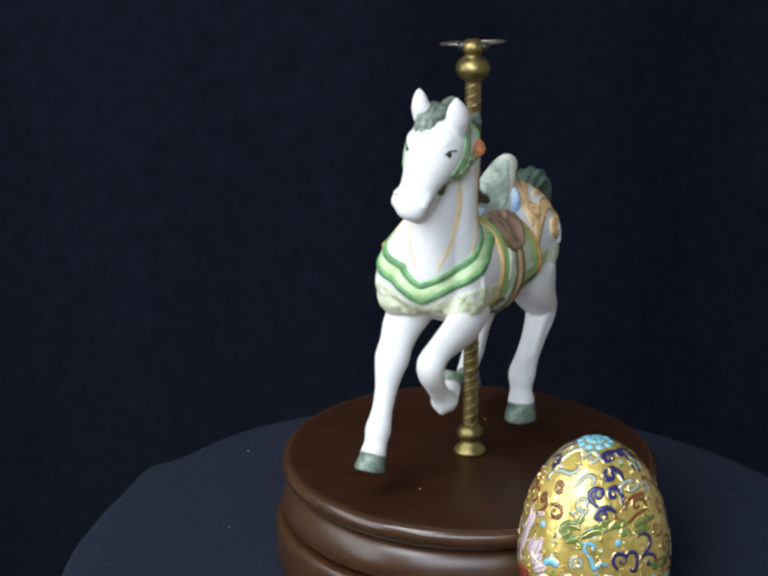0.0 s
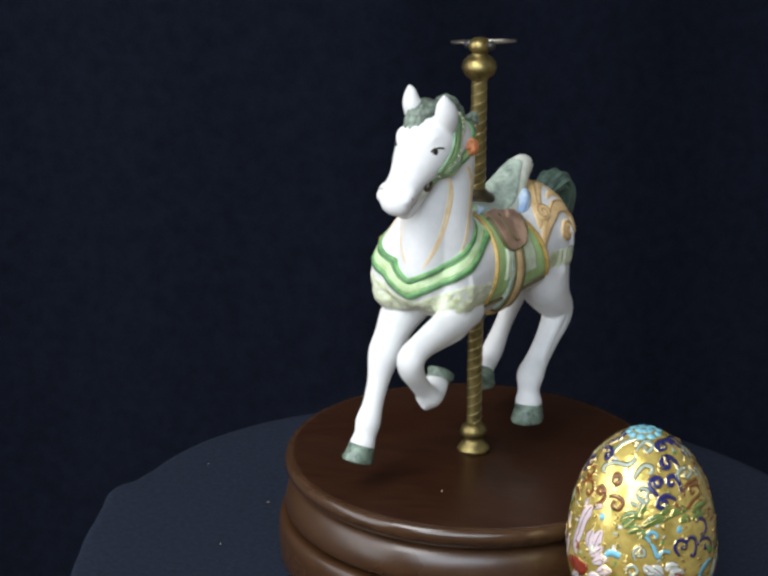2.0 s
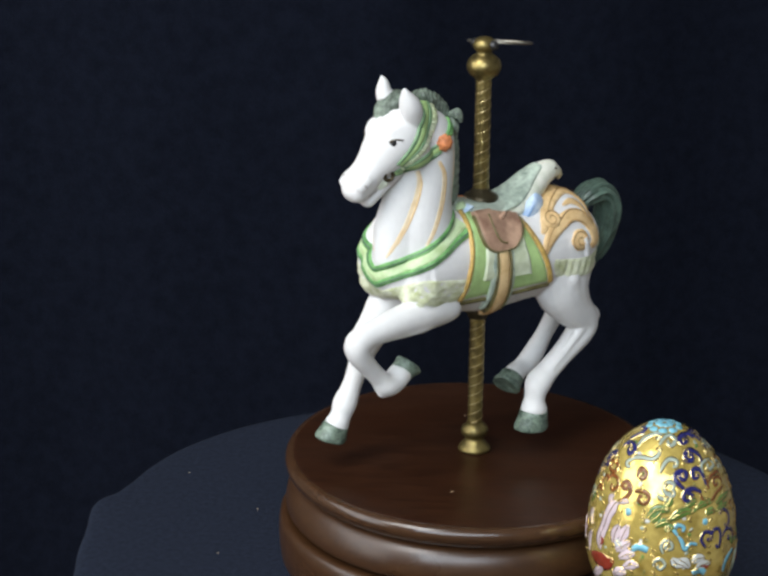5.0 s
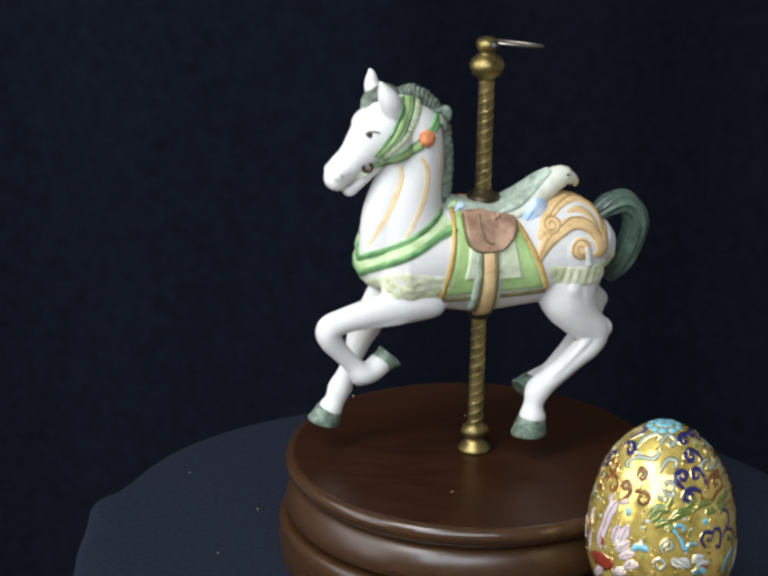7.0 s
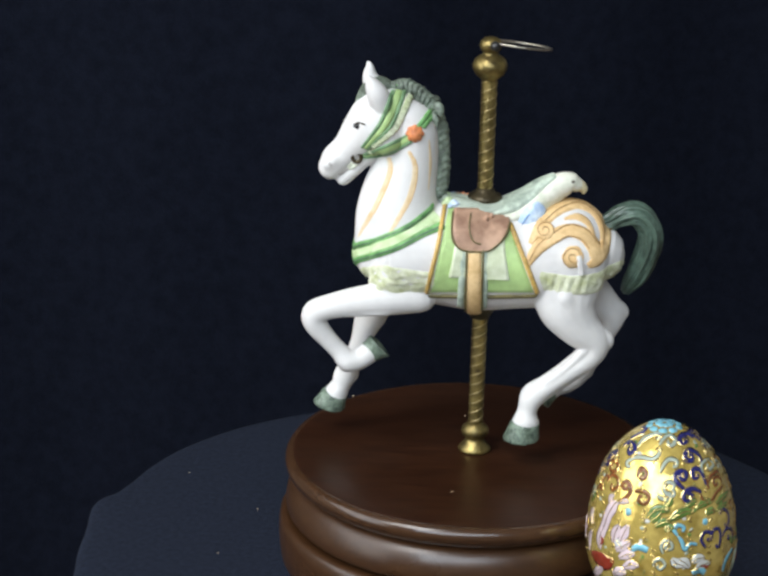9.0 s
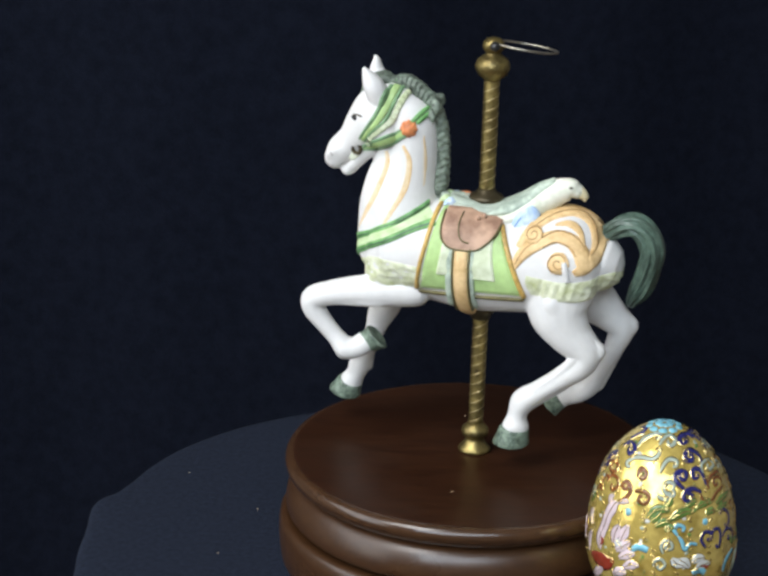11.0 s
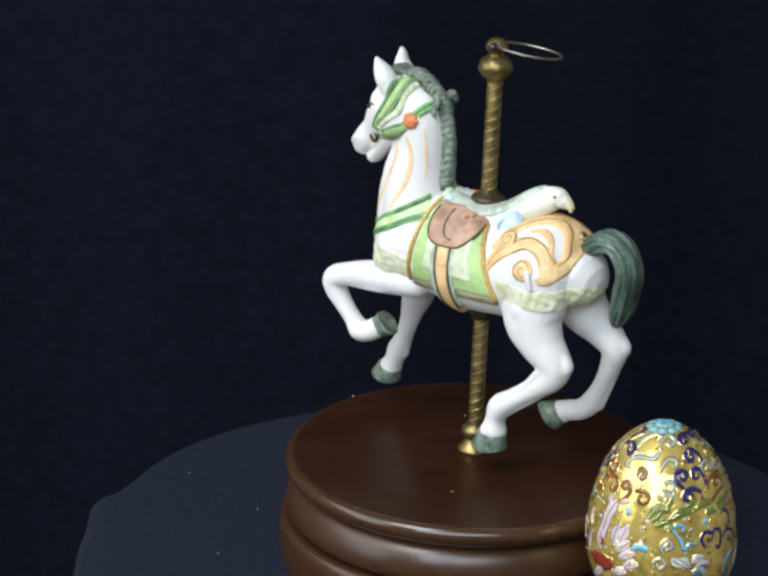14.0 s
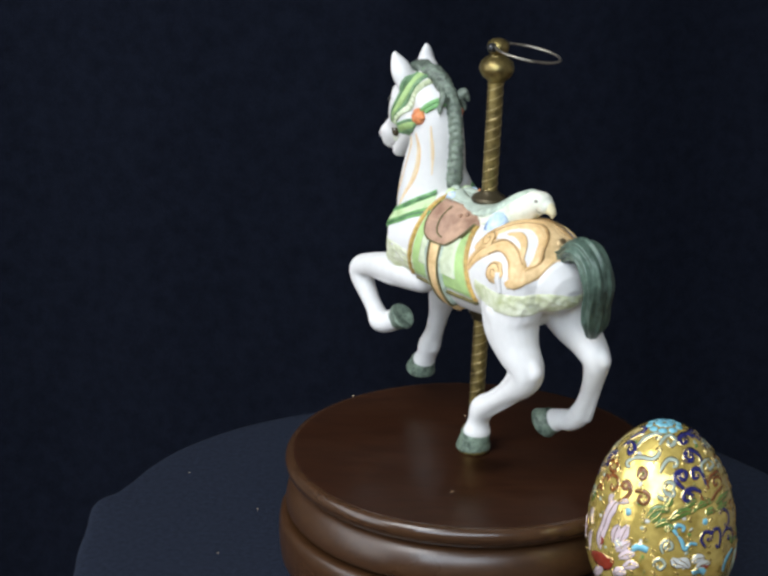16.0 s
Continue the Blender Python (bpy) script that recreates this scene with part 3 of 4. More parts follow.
        limb([tuple(p - nn * 0.3) + (2.6,), tuple(p + nn * 0.6) + (2.6,)], 2, 14, ros, (1, 0, 0.2))
        u = nn.cross(Vector((0, 0, 1))).normalized()
        v = nn.cross(u)
        for k in range(8):
            a = 2 * math.pi * k / 8
            q = p + nn * 0.8 + (u * math.cos(a) + v * math.sin(a)) * 2.0
            limb([tuple(q) + (0.95,), tuple(q + nn * 0.35) + (0.8,)], 2, 8, ros, (1, 0, 0.2))
        limb([tuple(p + nn * 1.0) + (0.9,), tuple(p + nn * 1.5) + (0.7,)], 2, 8, ros, (1, 0, 0.2))
        part("rosette", ros, ORANGE_PAINT, bridle, "orange flower rosette")
        # eye
        p, nn = spot(42.1, 116.5)
        eye = limb([(p.x - 1.1, p.y - 0.25 * s, p.z - 0.1, 0.5, 0.4), (p.x, p.y, p.z, 0.95, 0.5), (p.x + 1.0, p.y - 0.25 * s, p.z + 0.1, 0.5, 0.4)], 8, 10)
        part("eye", eye, BLACK_PAINT, h, "small black painted eye")
        part("eyelid", ribbon(spot, [(39.2, 116.8), (41.0, 117.5), (42.4, 117.6), (43.6, 116.9)], 0.5, 0.35, 12, None, 4), BRONZE, h, "thin grey eyelid line")
        # shade of the mouth crease and nostril hollow, painted as flat grey strips
        part("mouth_line", ribbon(spot, [(48.6, 100.8), (47.2, 101.4), (45.9, 102.3), (44.2, 104.2)], 0.6, 0.12, 14, None, 4), CREASE_SHADE, h, "mouth crease, its shade painted as a thin grey line")
        part("nostril", ribbon(spot, [(50.2, 103.6), (50.9, 104.3), (51.3, 105.2)], [0.4, 0.8, 0.3], 0.1, 8, None, 4), CREASE_SHADE, h, "nostril hollow, its shade painted in soft grey")
        # tan folds painted down the neck
        part("neck_stripe", ribbon(spot, [(32.2, 107.0), (31.7, 101.4), (35.3, 91.8), (40.0, 83.2), (42.0, 79.6)], [1.2, 1.7, 1.8, 1.2, 0.3], 0.06), STRIPE, h)
        part("neck_stripe", ribbon(spot, [(26.0, 109.0), (23.6, 103.0), (25.0, 93.4), (30.2, 83.0), (32.4, 79.4)], [1.0, 1.6, 1.8, 1.2, 0.3], 0.06), STRIPE, h)
        part("neck_stripe", ribbon(spot, [(19.4, 112.5), (18.8, 104.5), (19.2, 95.0)], [0.3, 0.9, 0.2], 0.06), STRIPE, h)
        for line in ([(31.6, 106.6), (31.0, 101.4), (34.5, 91.8), (39.4, 83.0)], [(25.4, 108.6), (22.9, 103.0), (24.2, 93.4), (29.6, 82.8)]):
            part("fold_line", ribbon(spot, line, [0.2, 0.5, 0.5, 0.2], 0.1, 40, None, 4), TAN, h, "fine tan line in a fold of the neck")

    # breast collar: two green bands meeting in a point at the chest, and a carved band below
    band = lambda z0: [(-112, z0 + 16.6), (-88, z0 + 13.6), (-54, z0 + 8.2), (-20, z0 + 3.2), (-5, z0 + 0.6), (0, z0), (5, z0 + 0.6), (20, z0 + 3.2), (54, z0 + 8.2), (88, z0 + 13.2), (112, z0 + 15.4), (126, z0 + 16.4)]
    collar = part("breast_collar", ribbon(chest, band(71.0), 2.0, 0.6, 110, None, 6, 0.3), STRAP_GREEN, h, "green breast collar of two bands")
    part("lower_band", ribbon(chest, band(66.0), 2.0, 0.6, 110, None, 6, 0.3), STRAP_GREEN, collar)
    part("middle_band", ribbon(chest, band(68.5), 3.1, 0.42, 110, None, 6, 0.3), BAND_GREEN, collar, "pale green inner band")
    for z0 in (71.0, 66.0):
        part("groove", ribbon(chest, band(z0 - 0.15), 0.4, 0.72, 110, None, 4, 0.3), DARK_GREEN, collar, "dark groove line")
    carved = loft(chest, [(-97, 68.5), (-54, 70.0), (-25, 67.0), (0, 64.2), (25, 67.0), (54, 70.0), (97, 68.5), (112, 68)], [(-97, 59.2), (-54, 58.8), (-25, 57.4), (0, 56.6), (25, 57.4), (54, 58.8), (97, 59.2), (112, 60)], 120, 16,
                  lambda i, j: 0.06 + 0.22 * math.sin(math.pi * j) + 0.42 * math.sin(i * 52 + 5 * math.sin(j * 5 + i * 9)) * math.sin(j * 8 + 3 * math.sin(i * 31)) * math.sin(math.pi * j))
    part("carved_apron", carved, APRON, collar, "pale green carved apron below the collar")
    for turn, z in ((-60, 78.6),):
        p, nn = chest(turn, z)
        part("stud", limb([tuple(p - nn * 1.6) + (1.9,), tuple(p - nn * 0.5) + (1.7,)], 3, 12, None, (1, 0.2, 0)), GOLD_PAINT, collar, "gold stud")

    # saddle blanket
    blanket = part("saddle_blanket", limb([(5, 0, 84, 1.0, 6), (-4, 0, 84, 1.0, 6)], 4, 12), LIME, h, "lime green saddle blanket with gold edging")
    for s in both:
        spot = lambda x, z, s=s: torso.side(x, z, s)
        part("flap_cloth", loft(spot, [(12.4, 93.4), (15.2, 75.6), (18.2, 60.9)], [(-6.6, 85.5), (-11.4, 73.1), (-16.6, 60.7)], 26, 30, 0.55), LIME, blanket)
        part("gold_edge", ribbon(spot, [(13.4, 93.6), (15.4, 78), (17.0, 70), (19.0, 60.6)], 1.3, 1.1), GOLD_PAINT, blanket)
        part("gold_edge", ribbon(spot, [(-7.2, 84.6), (-12.0, 73.1), (-17.3, 60.4)], 1.5, 1.1), GOLD_PAINT, blanket)
        part("hem", ribbon(spot, [(19.2, 60.4), (0, 60.0), (-17.6, 60.2)], 0.9, 0.95), OLIVE, blanket, "thin olive hem")
        part("inner_panel", loft(spot, [(10.2, 82), (10.9, 74), (12.0, 67.6), (12.2, 66.9)], [(-5.8, 82), (-6.6, 74), (-8.0, 66.6), (-8.2, 65.6)], 20, 24, lambda i, j: 1.15 + 0.12 * math.sin(i * 21 + 5 * j)), PALE_GREEN, blanket, "pale green padded panel")
        part("cinch_edge", ribbon(spot, [(7.2, 76), (7.5, 66), (7.7, 56.5)], 2.2, 1.3), WING, blanket)
        part("cinch_edge", ribbon(spot, [(0.4, 76), (0.0, 66), (-0.3, 56)], 1.6, 1.3), WING, blanket)
        for x in (6.35, 1.05):
            part("girth_seam", ribbon(spot, [(x, 76), (x - 0.15, 66), (x - 0.35, 55.5)], 0.65, 1.85, 30, None, 4), OLIVE, blanket)
        part("cinch_strap", ribbon(spot, [(3.8, 76), (3.6, 66), (3.3, 58), (3.0, 54.6)], [4.6, 5.0, 5.2, 4.8], 1.7), TAN, blanket, "tan girth strap")
        # saddle
        sad = part("saddle", loft(spot, [(11.2, 89.4), (11.5, 82.4), (10.9, 78.6), (8.8, 75.8), (5.4, 74.7)], [(-6.8, 88.2), (-7.7, 84.6), (-6.2, 79.8), (-3.0, 76.2), (0.2, 74.7)], 30, 24, lambda i, j: 1.6 + 0.2 * math.sin(j * 5 + i * 3)), SADDLE_BROWN, h, "brown saddle flap")
        part("stitching", ribbon(spot, [(5.6, 87.6), (6.0, 82), (4.4, 78), (1.6, 77)], 0.4, 2.3, 20, None, 4), OLIVE, sad)
        part("flap_edge", ribbon(spot, [(11.2, 88.0), (11.4, 82.4), (10.8, 78.6), (8.7, 75.9), (5.4, 74.9), (0.2, 74.9), (-2.9, 76.3), (-6.1, 79.8), (-7.5, 84.4)], 0.6, 2.0, 60, None, 4), OLIVE, sad, "thin dark edge of the flap")
        for q in ((-1.2, 85.6), (0.6, 84.8)):
            p, nn = spot(*q)
            p = p + nn * 1.9
            part("concho", limb([tuple(p) + (0.8,), tuple(p + nn * 0.3) + (0.7,)], 2, 10, None, (1, 0.1, 0)), SADDLE_BROWN, sad)
        # pale roll over the top of the flap
        part("roll", ribbon(spot, [(12.4, 91.6), (7.0, 90.2), (0, 89.2), (-7.6, 88.6)], [2.6, 1.8, 1.8, 2.4], 2.2), SAGE, sad, "pale sage roll")
        # rump scrolls
        scroll = part("rump_scroll", ribbon(spot, [(-13.0, 69.4), (-15.8, 75.0), (-20.2, 79.0), (-26, 81.8), (-31.2, 80.4), (-34.6, 76.2), (-35.4, 72.0), (-32.6, 69.8)], [1.4, 4.2, 5.0, 4.6, 4.8, 4.8, 4.4, 1.6], 0.45, 60), TAN, h, "tan carved scrollwork on the haunch")
        part("upper_scroll", ribbon(spot, [(-14.0, 77.0), (-17.4, 83.6), (-22.6, 89.0), (-29.8, 91.4), (-35.8, 88.2), (-38.4, 81.6), (-37.8, 74.6), (-35.2, 70.2)], [1.8, 3.8, 4.4, 4.8, 4.6, 4.0, 3.6, 2.0], 0.45, 60), TAN, scroll)
        part("leaf", ribbon(spot, [(-24.6, 85.6), (-29.0, 86.4), (-32.6, 84.0), (-35.0, 78.4)], [0.6, 2.2, 1.8, 0.8], 0.45), TAN, scroll)
        # fine carved lines inside the scrolls
        for line in ([(-13.6, 71.0), (-16.4, 76.6), (-21.0, 80.6), (-26.4, 83.6), (-31.8, 82.0), (-35.8, 77.4)], [(-15.6, 80.0), (-19.0, 85.2), (-24.0, 89.4), (-30.0, 91.0), (-35.2, 87.6), (-37.6, 81.6), (-37.0, 75.4)], [(-22.0, 77.6), (-26.2, 79.8), (-30.4, 78.6), (-33.0, 75.2)]):
            part("carved_line", ribbon(spot, line, 0.42, 0.62, 40, None, 4), CARVED_LINE, scroll)
        for c in ((-18.6, 81.8, 3.3, 200, -1), (-27.8, 73.0, 3.7, -60, 1)):
            part("boss", ribbon(spot, [(c[0] - c[2], c[1]), (c[0] - 0.5 * c[2], c[1]), (c[0], c[1] + 0.05), (c[0] + 0.5 * c[2], c[1]), (c[0] + c[2], c[1])], [0.5, 1.75 * c[2], 2 * c[2], 1.75 * c[2], 0.5], 0.75, 16), TAN, scroll)
            part("spiral", ribbon(spot, curl(c[0], c[1], c[2] * 0.92, 1.6, c[3], c[4]), 0.38, 0.95, 60, None, 4), CARVED_LINE, scroll)
        part("tie", ribbon(spot, [(-29.6, 73.6), (-30.2, 70.6), (-31.0, 67.0)], [1.6, 2.0, 1.8], 1.1), BISQUE, scroll)
    # ribbed pale band round the lower haunches
    rear = lambda turn, z: torso.around(turn, z, (-26, 1.5))
    low = loft(rear, [(56, 69.4), (90, 68.0), (125, 68.4), (155, 69.8), (180, 68.5), (205, 69.8), (235, 68.4), (270, 68.0), (304, 69.4)], [(58, 62.2), (90, 61.4), (125, 61.0), (155, 62.6), (180, 63.6), (205, 62.6), (235, 61.0), (270, 61.4), (302, 62.2)], 150, 14,
               lambda i, j: 0.08 + 0.20 * math.sin(math.pi * j) + (0.22 * math.sin(i * 170 + 3 * j) if min(i, 1 - i) < 0.2 else 0.22 * math.sin(i * 66 + 3 * math.sin(j * 7)) + 0.1 * math.sin(i * 131 + 8 * j)) * math.sin(math.pi * j))
    part("haunch_band", low, APRON, h, "pale green ribbed band on the haunches")
    # seat and pommel
    part("saddle_seat", limb([(8, 0, 86.5, 2.4, 6), (2, 0, 85.8, 2.2, 6.5), (-5, 0, 85.6, 2.2, 6.5), (-10, 0, 86.2, 2.4, 6)], 16, 24), SAGE, h, "sage green saddle seat")
    part("pommel", limb([(12.6, 0, 87.2, 1.0, 4.0), (9.8, 0, 87.0, 1.2, 4.8), (6.4, 0, 86.0, 1.2, 4.6)], 12, 20), SAGE, h, "sage green and blue carved pommel")
    pf = bmesh.new()
    for k in range(7):
        a = 2 * math.pi * k / 7
        limb([(5.8 + 1.7 * math.cos(a), 1.7 * math.sin(a) - 4.2, 87.0, 1.1), (5.8 + 2.0 * math.cos(a), 2.0 * math.sin(a) - 4.2, 87.9, 0.8)], 2, 8, pf, (0, 1, 0.1))
    limb([(5.8, -4.2, 86.4, 1.4), (5.8, -4.2, 88.3, 0.9)], 3, 10, pf, (0, 1, 0.1))
    for k, (x, y, z, mt) in enumerate(((11.2, 3.0, 87.8, BAND_GREEN), (12.4, 0.4, 88.4, SAGE), (10.8, -3.0, 87.8, BAND_GREEN), (9.4, 4.4, 87.2, BLUE_PAINT), (9.0, -4.4, 87.2, BLUE_PAINT))):
        part("pommel_leaf", limb([(x - 1.6, y * 0.8, z - 0.6, 0.9, 1.2), (x, y, z + 0.6, 1.3, 1.7), (x + 1.8, y * 1.15, z - 0.3, 0.5, 0.7)], 10, 14, None, (0, 1, 0), lambda w, q, k=k: 0.12 * math.sin(4 * w + 5 * q + k)), mt, h, "small carved leaf on the pommel")
    part("pommel_flower", pf, ORANGE_PAINT, h, "small orange flower on the pommel")
    # eagle carved as the cantle
    eagle = part("eagle_cantle", limb([(-6, 0, 83.0, 3.0, 7.8), (-11, 0.2, 84.2, 3.8, 7.8), (-16, 0.3, 86.5, 4.8, 6.8), (-21, 0.3, 89.8, 4.8, 5.3), (-25, 0.3, 92.4, 4.2, 4.2), (-28.5, 0.2, 93.5, 3.5, 3.6), (-30.4, 0.2, 93.0, 2.5, 2.7)], 40, 28), EAGLE_WHITE, h, "carved eagle's head and neck forming the cantle")
    perch = Skin(eagle)

    def outermost(x, z, s):
        a, b = perch.side(x, z, s), torso.side(x, z, s)
        return a if a[0].y * s > b[0].y * s else b
    for s in both:
        p, nn = outermost(-14.2, 86.4, s)
        tuft = limb([(p.x + 3.4, p.y - 0.2 * s, p.z - 4.0, 1.6, 1.0), (p.x + 1.2, p.y + 0.2 * s, p.z - 1.6, 3.0, 1.9), (p.x - 1.0, p.y + 0.1 * s, p.z + 1.0, 3.5, 2.0), (p.x - 2.8, p.y - 0.6 * s, p.z + 2.8, 2.7, 1.5)], 20, 20, None, (0, 1, 0), lambda w, k: 0.06 * math.sin(4 * w + 6 * k))
        tuft_part = part("blue_tuft", tuft, BLUE_PAINT, eagle, "sky-blue painted feather tuft")
        for dx, dz in ((1.6, 0.8), (-0.6, -1.4)):
            part("blue_line", limb([(p.x + 2.6 + dx * 0.4, p.y + 1.5 * s, p.z - 2.6 + dz * 0.4, 0.22), (p.x + dx, p.y + 2.1 * s, p.z + dz, 0.28), (p.x - 2.2 + dx, p.y + 1.0 * s, p.z + 2.0 + dz, 0.2)], 10, 8), UNDERGLAZE_BLUE, tuft_part)
    part("beak", limb([(-30.4, 0.2, 93.2, 2.2, 2.2), (-32.0, 0.2, 92.3, 1.9, 1.8), (-33.1, 0.2, 91.2, 1.4, 1.3), (-33.2, 0.2, 90.3, 0.7, 0.7)], 12, 14), CREAM, eagle, "pale yellow hooked beak")
    wing = bmesh.new()
    limb([(-2.5, 0, 84.8, 1.6, 6.8), (-9, 0.1, 86.4, 2.4, 7.4), (-14.5, 0.2, 89.2, 2.6, 5.9), (-19.0, 0.2, 92.8, 2.1, 4.1), (-23.0, 0.2, 95.7, 1.0, 2.6)], 30, 24, wing)
    part("wing", wing, WING, eagle, "sage green feathered back")
    for s in both:
        part("eagle_eye", limb([(-28.6, 3.1 * s + 0.2, 94.6, 0.4), (-29.2, 3.1 * s + 0.2, 94.6, 0.4)], 2, 8), BRONZE, eagle)

    # ---- brass pole, leaning a little, with spiral flutes
    foot, head = Vector((-0.5, 0.1, 0)), Vector((-1.6, -3.1, 134))
    axis = (head - foot).normalized()
    side = axis.cross(Vector((0, 1, 0))).normalized()
    up2 = axis.cross(side)

    def on_pole(rows, seg=24, wave=None, bm=None):
        bm = bm or bmesh.new()
        rings = []
        for r, z in rows:
            c = foot + (head - foot) * (z / 134)
            rings.append([bm.verts.new((c + (side * math.cos(2 * math.pi * i / seg) + up2 * math.sin(2 * math.pi * i / seg)) * r * (1 + (wave(2 * math.pi * i / seg, z) if wave else 0))) * MM) for i in range(seg)])
        for a, b in zip(rings, rings[1:]):
            for i in range(seg):
                bm.faces.new((a[i], a[(i + 1) % seg], b[(i + 1) % seg], b[i]))
        bm.faces.new(rings[0][::-1])
        bm.faces.new(rings[-1])
        return bm
    flute = lambda a, z: -0.05 * math.cos(2 * (a - z * 0.95)) ** 2
    pole = part("pole", on_pole([(2.55, 0.5 + 129.5 * k / 300) for k in range(301)], 32, flute), BRASS, h, "aged brass pole with spiral flutes")
    thread = lambda z0, z1, ph: [(*(foot + (head - foot) * (z / 134) + (side * math.cos(z * 0.95 + ph) + up2 * math.sin(z * 0.95 + ph)) * 2.46), 0.16) for z in np.linspace(z0, z1, 200)]
    for z0, z1 in ((10, 48), (91, 127)):
        for ph in (0.0, math.pi):
            part("spiral_bead", limb(thread(z0, z1, ph), 400, 6, None, (0.3, 0.2, 1)), BRASS_BRIGHT, pole, "bright worn spiral bead")
    part("foot_collar", on_pole([(3.0, 0.05), (5.4, 0.1), (5.5, 0.8), (4.9, 1.8), (3.6, 3.2), (3.0, 4.4), (3.2, 5.0), (4.3, 5.6), (4.7, 7.0), (4.4, 8.3), (3.2, 9.4), (2.6, 10.2)], 32), BRASS, pole, "turned brass foot")
    part("seat_collar", on_pole([(4.6, 86.4), (5.7, 87.2), (5.8, 88.2), (5.2, 89.1), (3.6, 89.8), (3.0, 90.8), (2.5, 91.3)], 32), BRONZE, pole, "turned dark brass collar at the saddle")
    part("belly_collar", on_pole([(2.5, 46.8), (3.3, 47.2), (3.4, 48.4), (4.4, 49.2), (4.6, 52)], 32), BRONZE, pole, "turned brass collar under the belly")
    part("finial", on_pole([(2.6, 126.6), (3.0, 127.2), (4.6, 128.4), (5.5, 130.3), (5.6, 131.4), (5.0, 133.2), (3.6, 134.4), (2.5, 135.0), (2.4, 135.6), (3.2, 136.4), (3.6, 137.6), (3.3, 139.0), (2.2, 140.1), (0.6, 140.5)], 32), BRASS, pole, "turned brass ball finial")
    # no bore is cut: a black plug paints the shade inside the eyelet
    hd = Vector((-1.7, -3.2, 138.0))
    part("eyelet", limb([tuple(hd + Vector((0.25, -0.97, 0)) * -3.62) + (1.6,), tuple(hd + Vector((0.25, -0.97, 0)) * 3.62) + (1.6,)], 4, 12, None, (0, 0.1, 1)), BLACK_PAINT, pole, "eyelet, its shaded bore imitated by a black plug")
    # thin metal ring through the finial
    rb = bmesh.new()
    c, n = Vector((-11.4, -7.0, 137.0)), 64
    rows = []
    for k in range(n + 1):
        a = 2 * math.pi * k / n
        rows.append((c.x + 10.2 * math.cos(a), c.y + 10.2 * math.sin(a), c.z + 1.75 * math.cos(a - radians(42)), 0.42))
    limb(rows, 128, 8, rb, (0.01, 0.02, 1))
    part("hanging_ring", rb, STEEL, h, "thin dull metal ring lying through the finial")
    return h


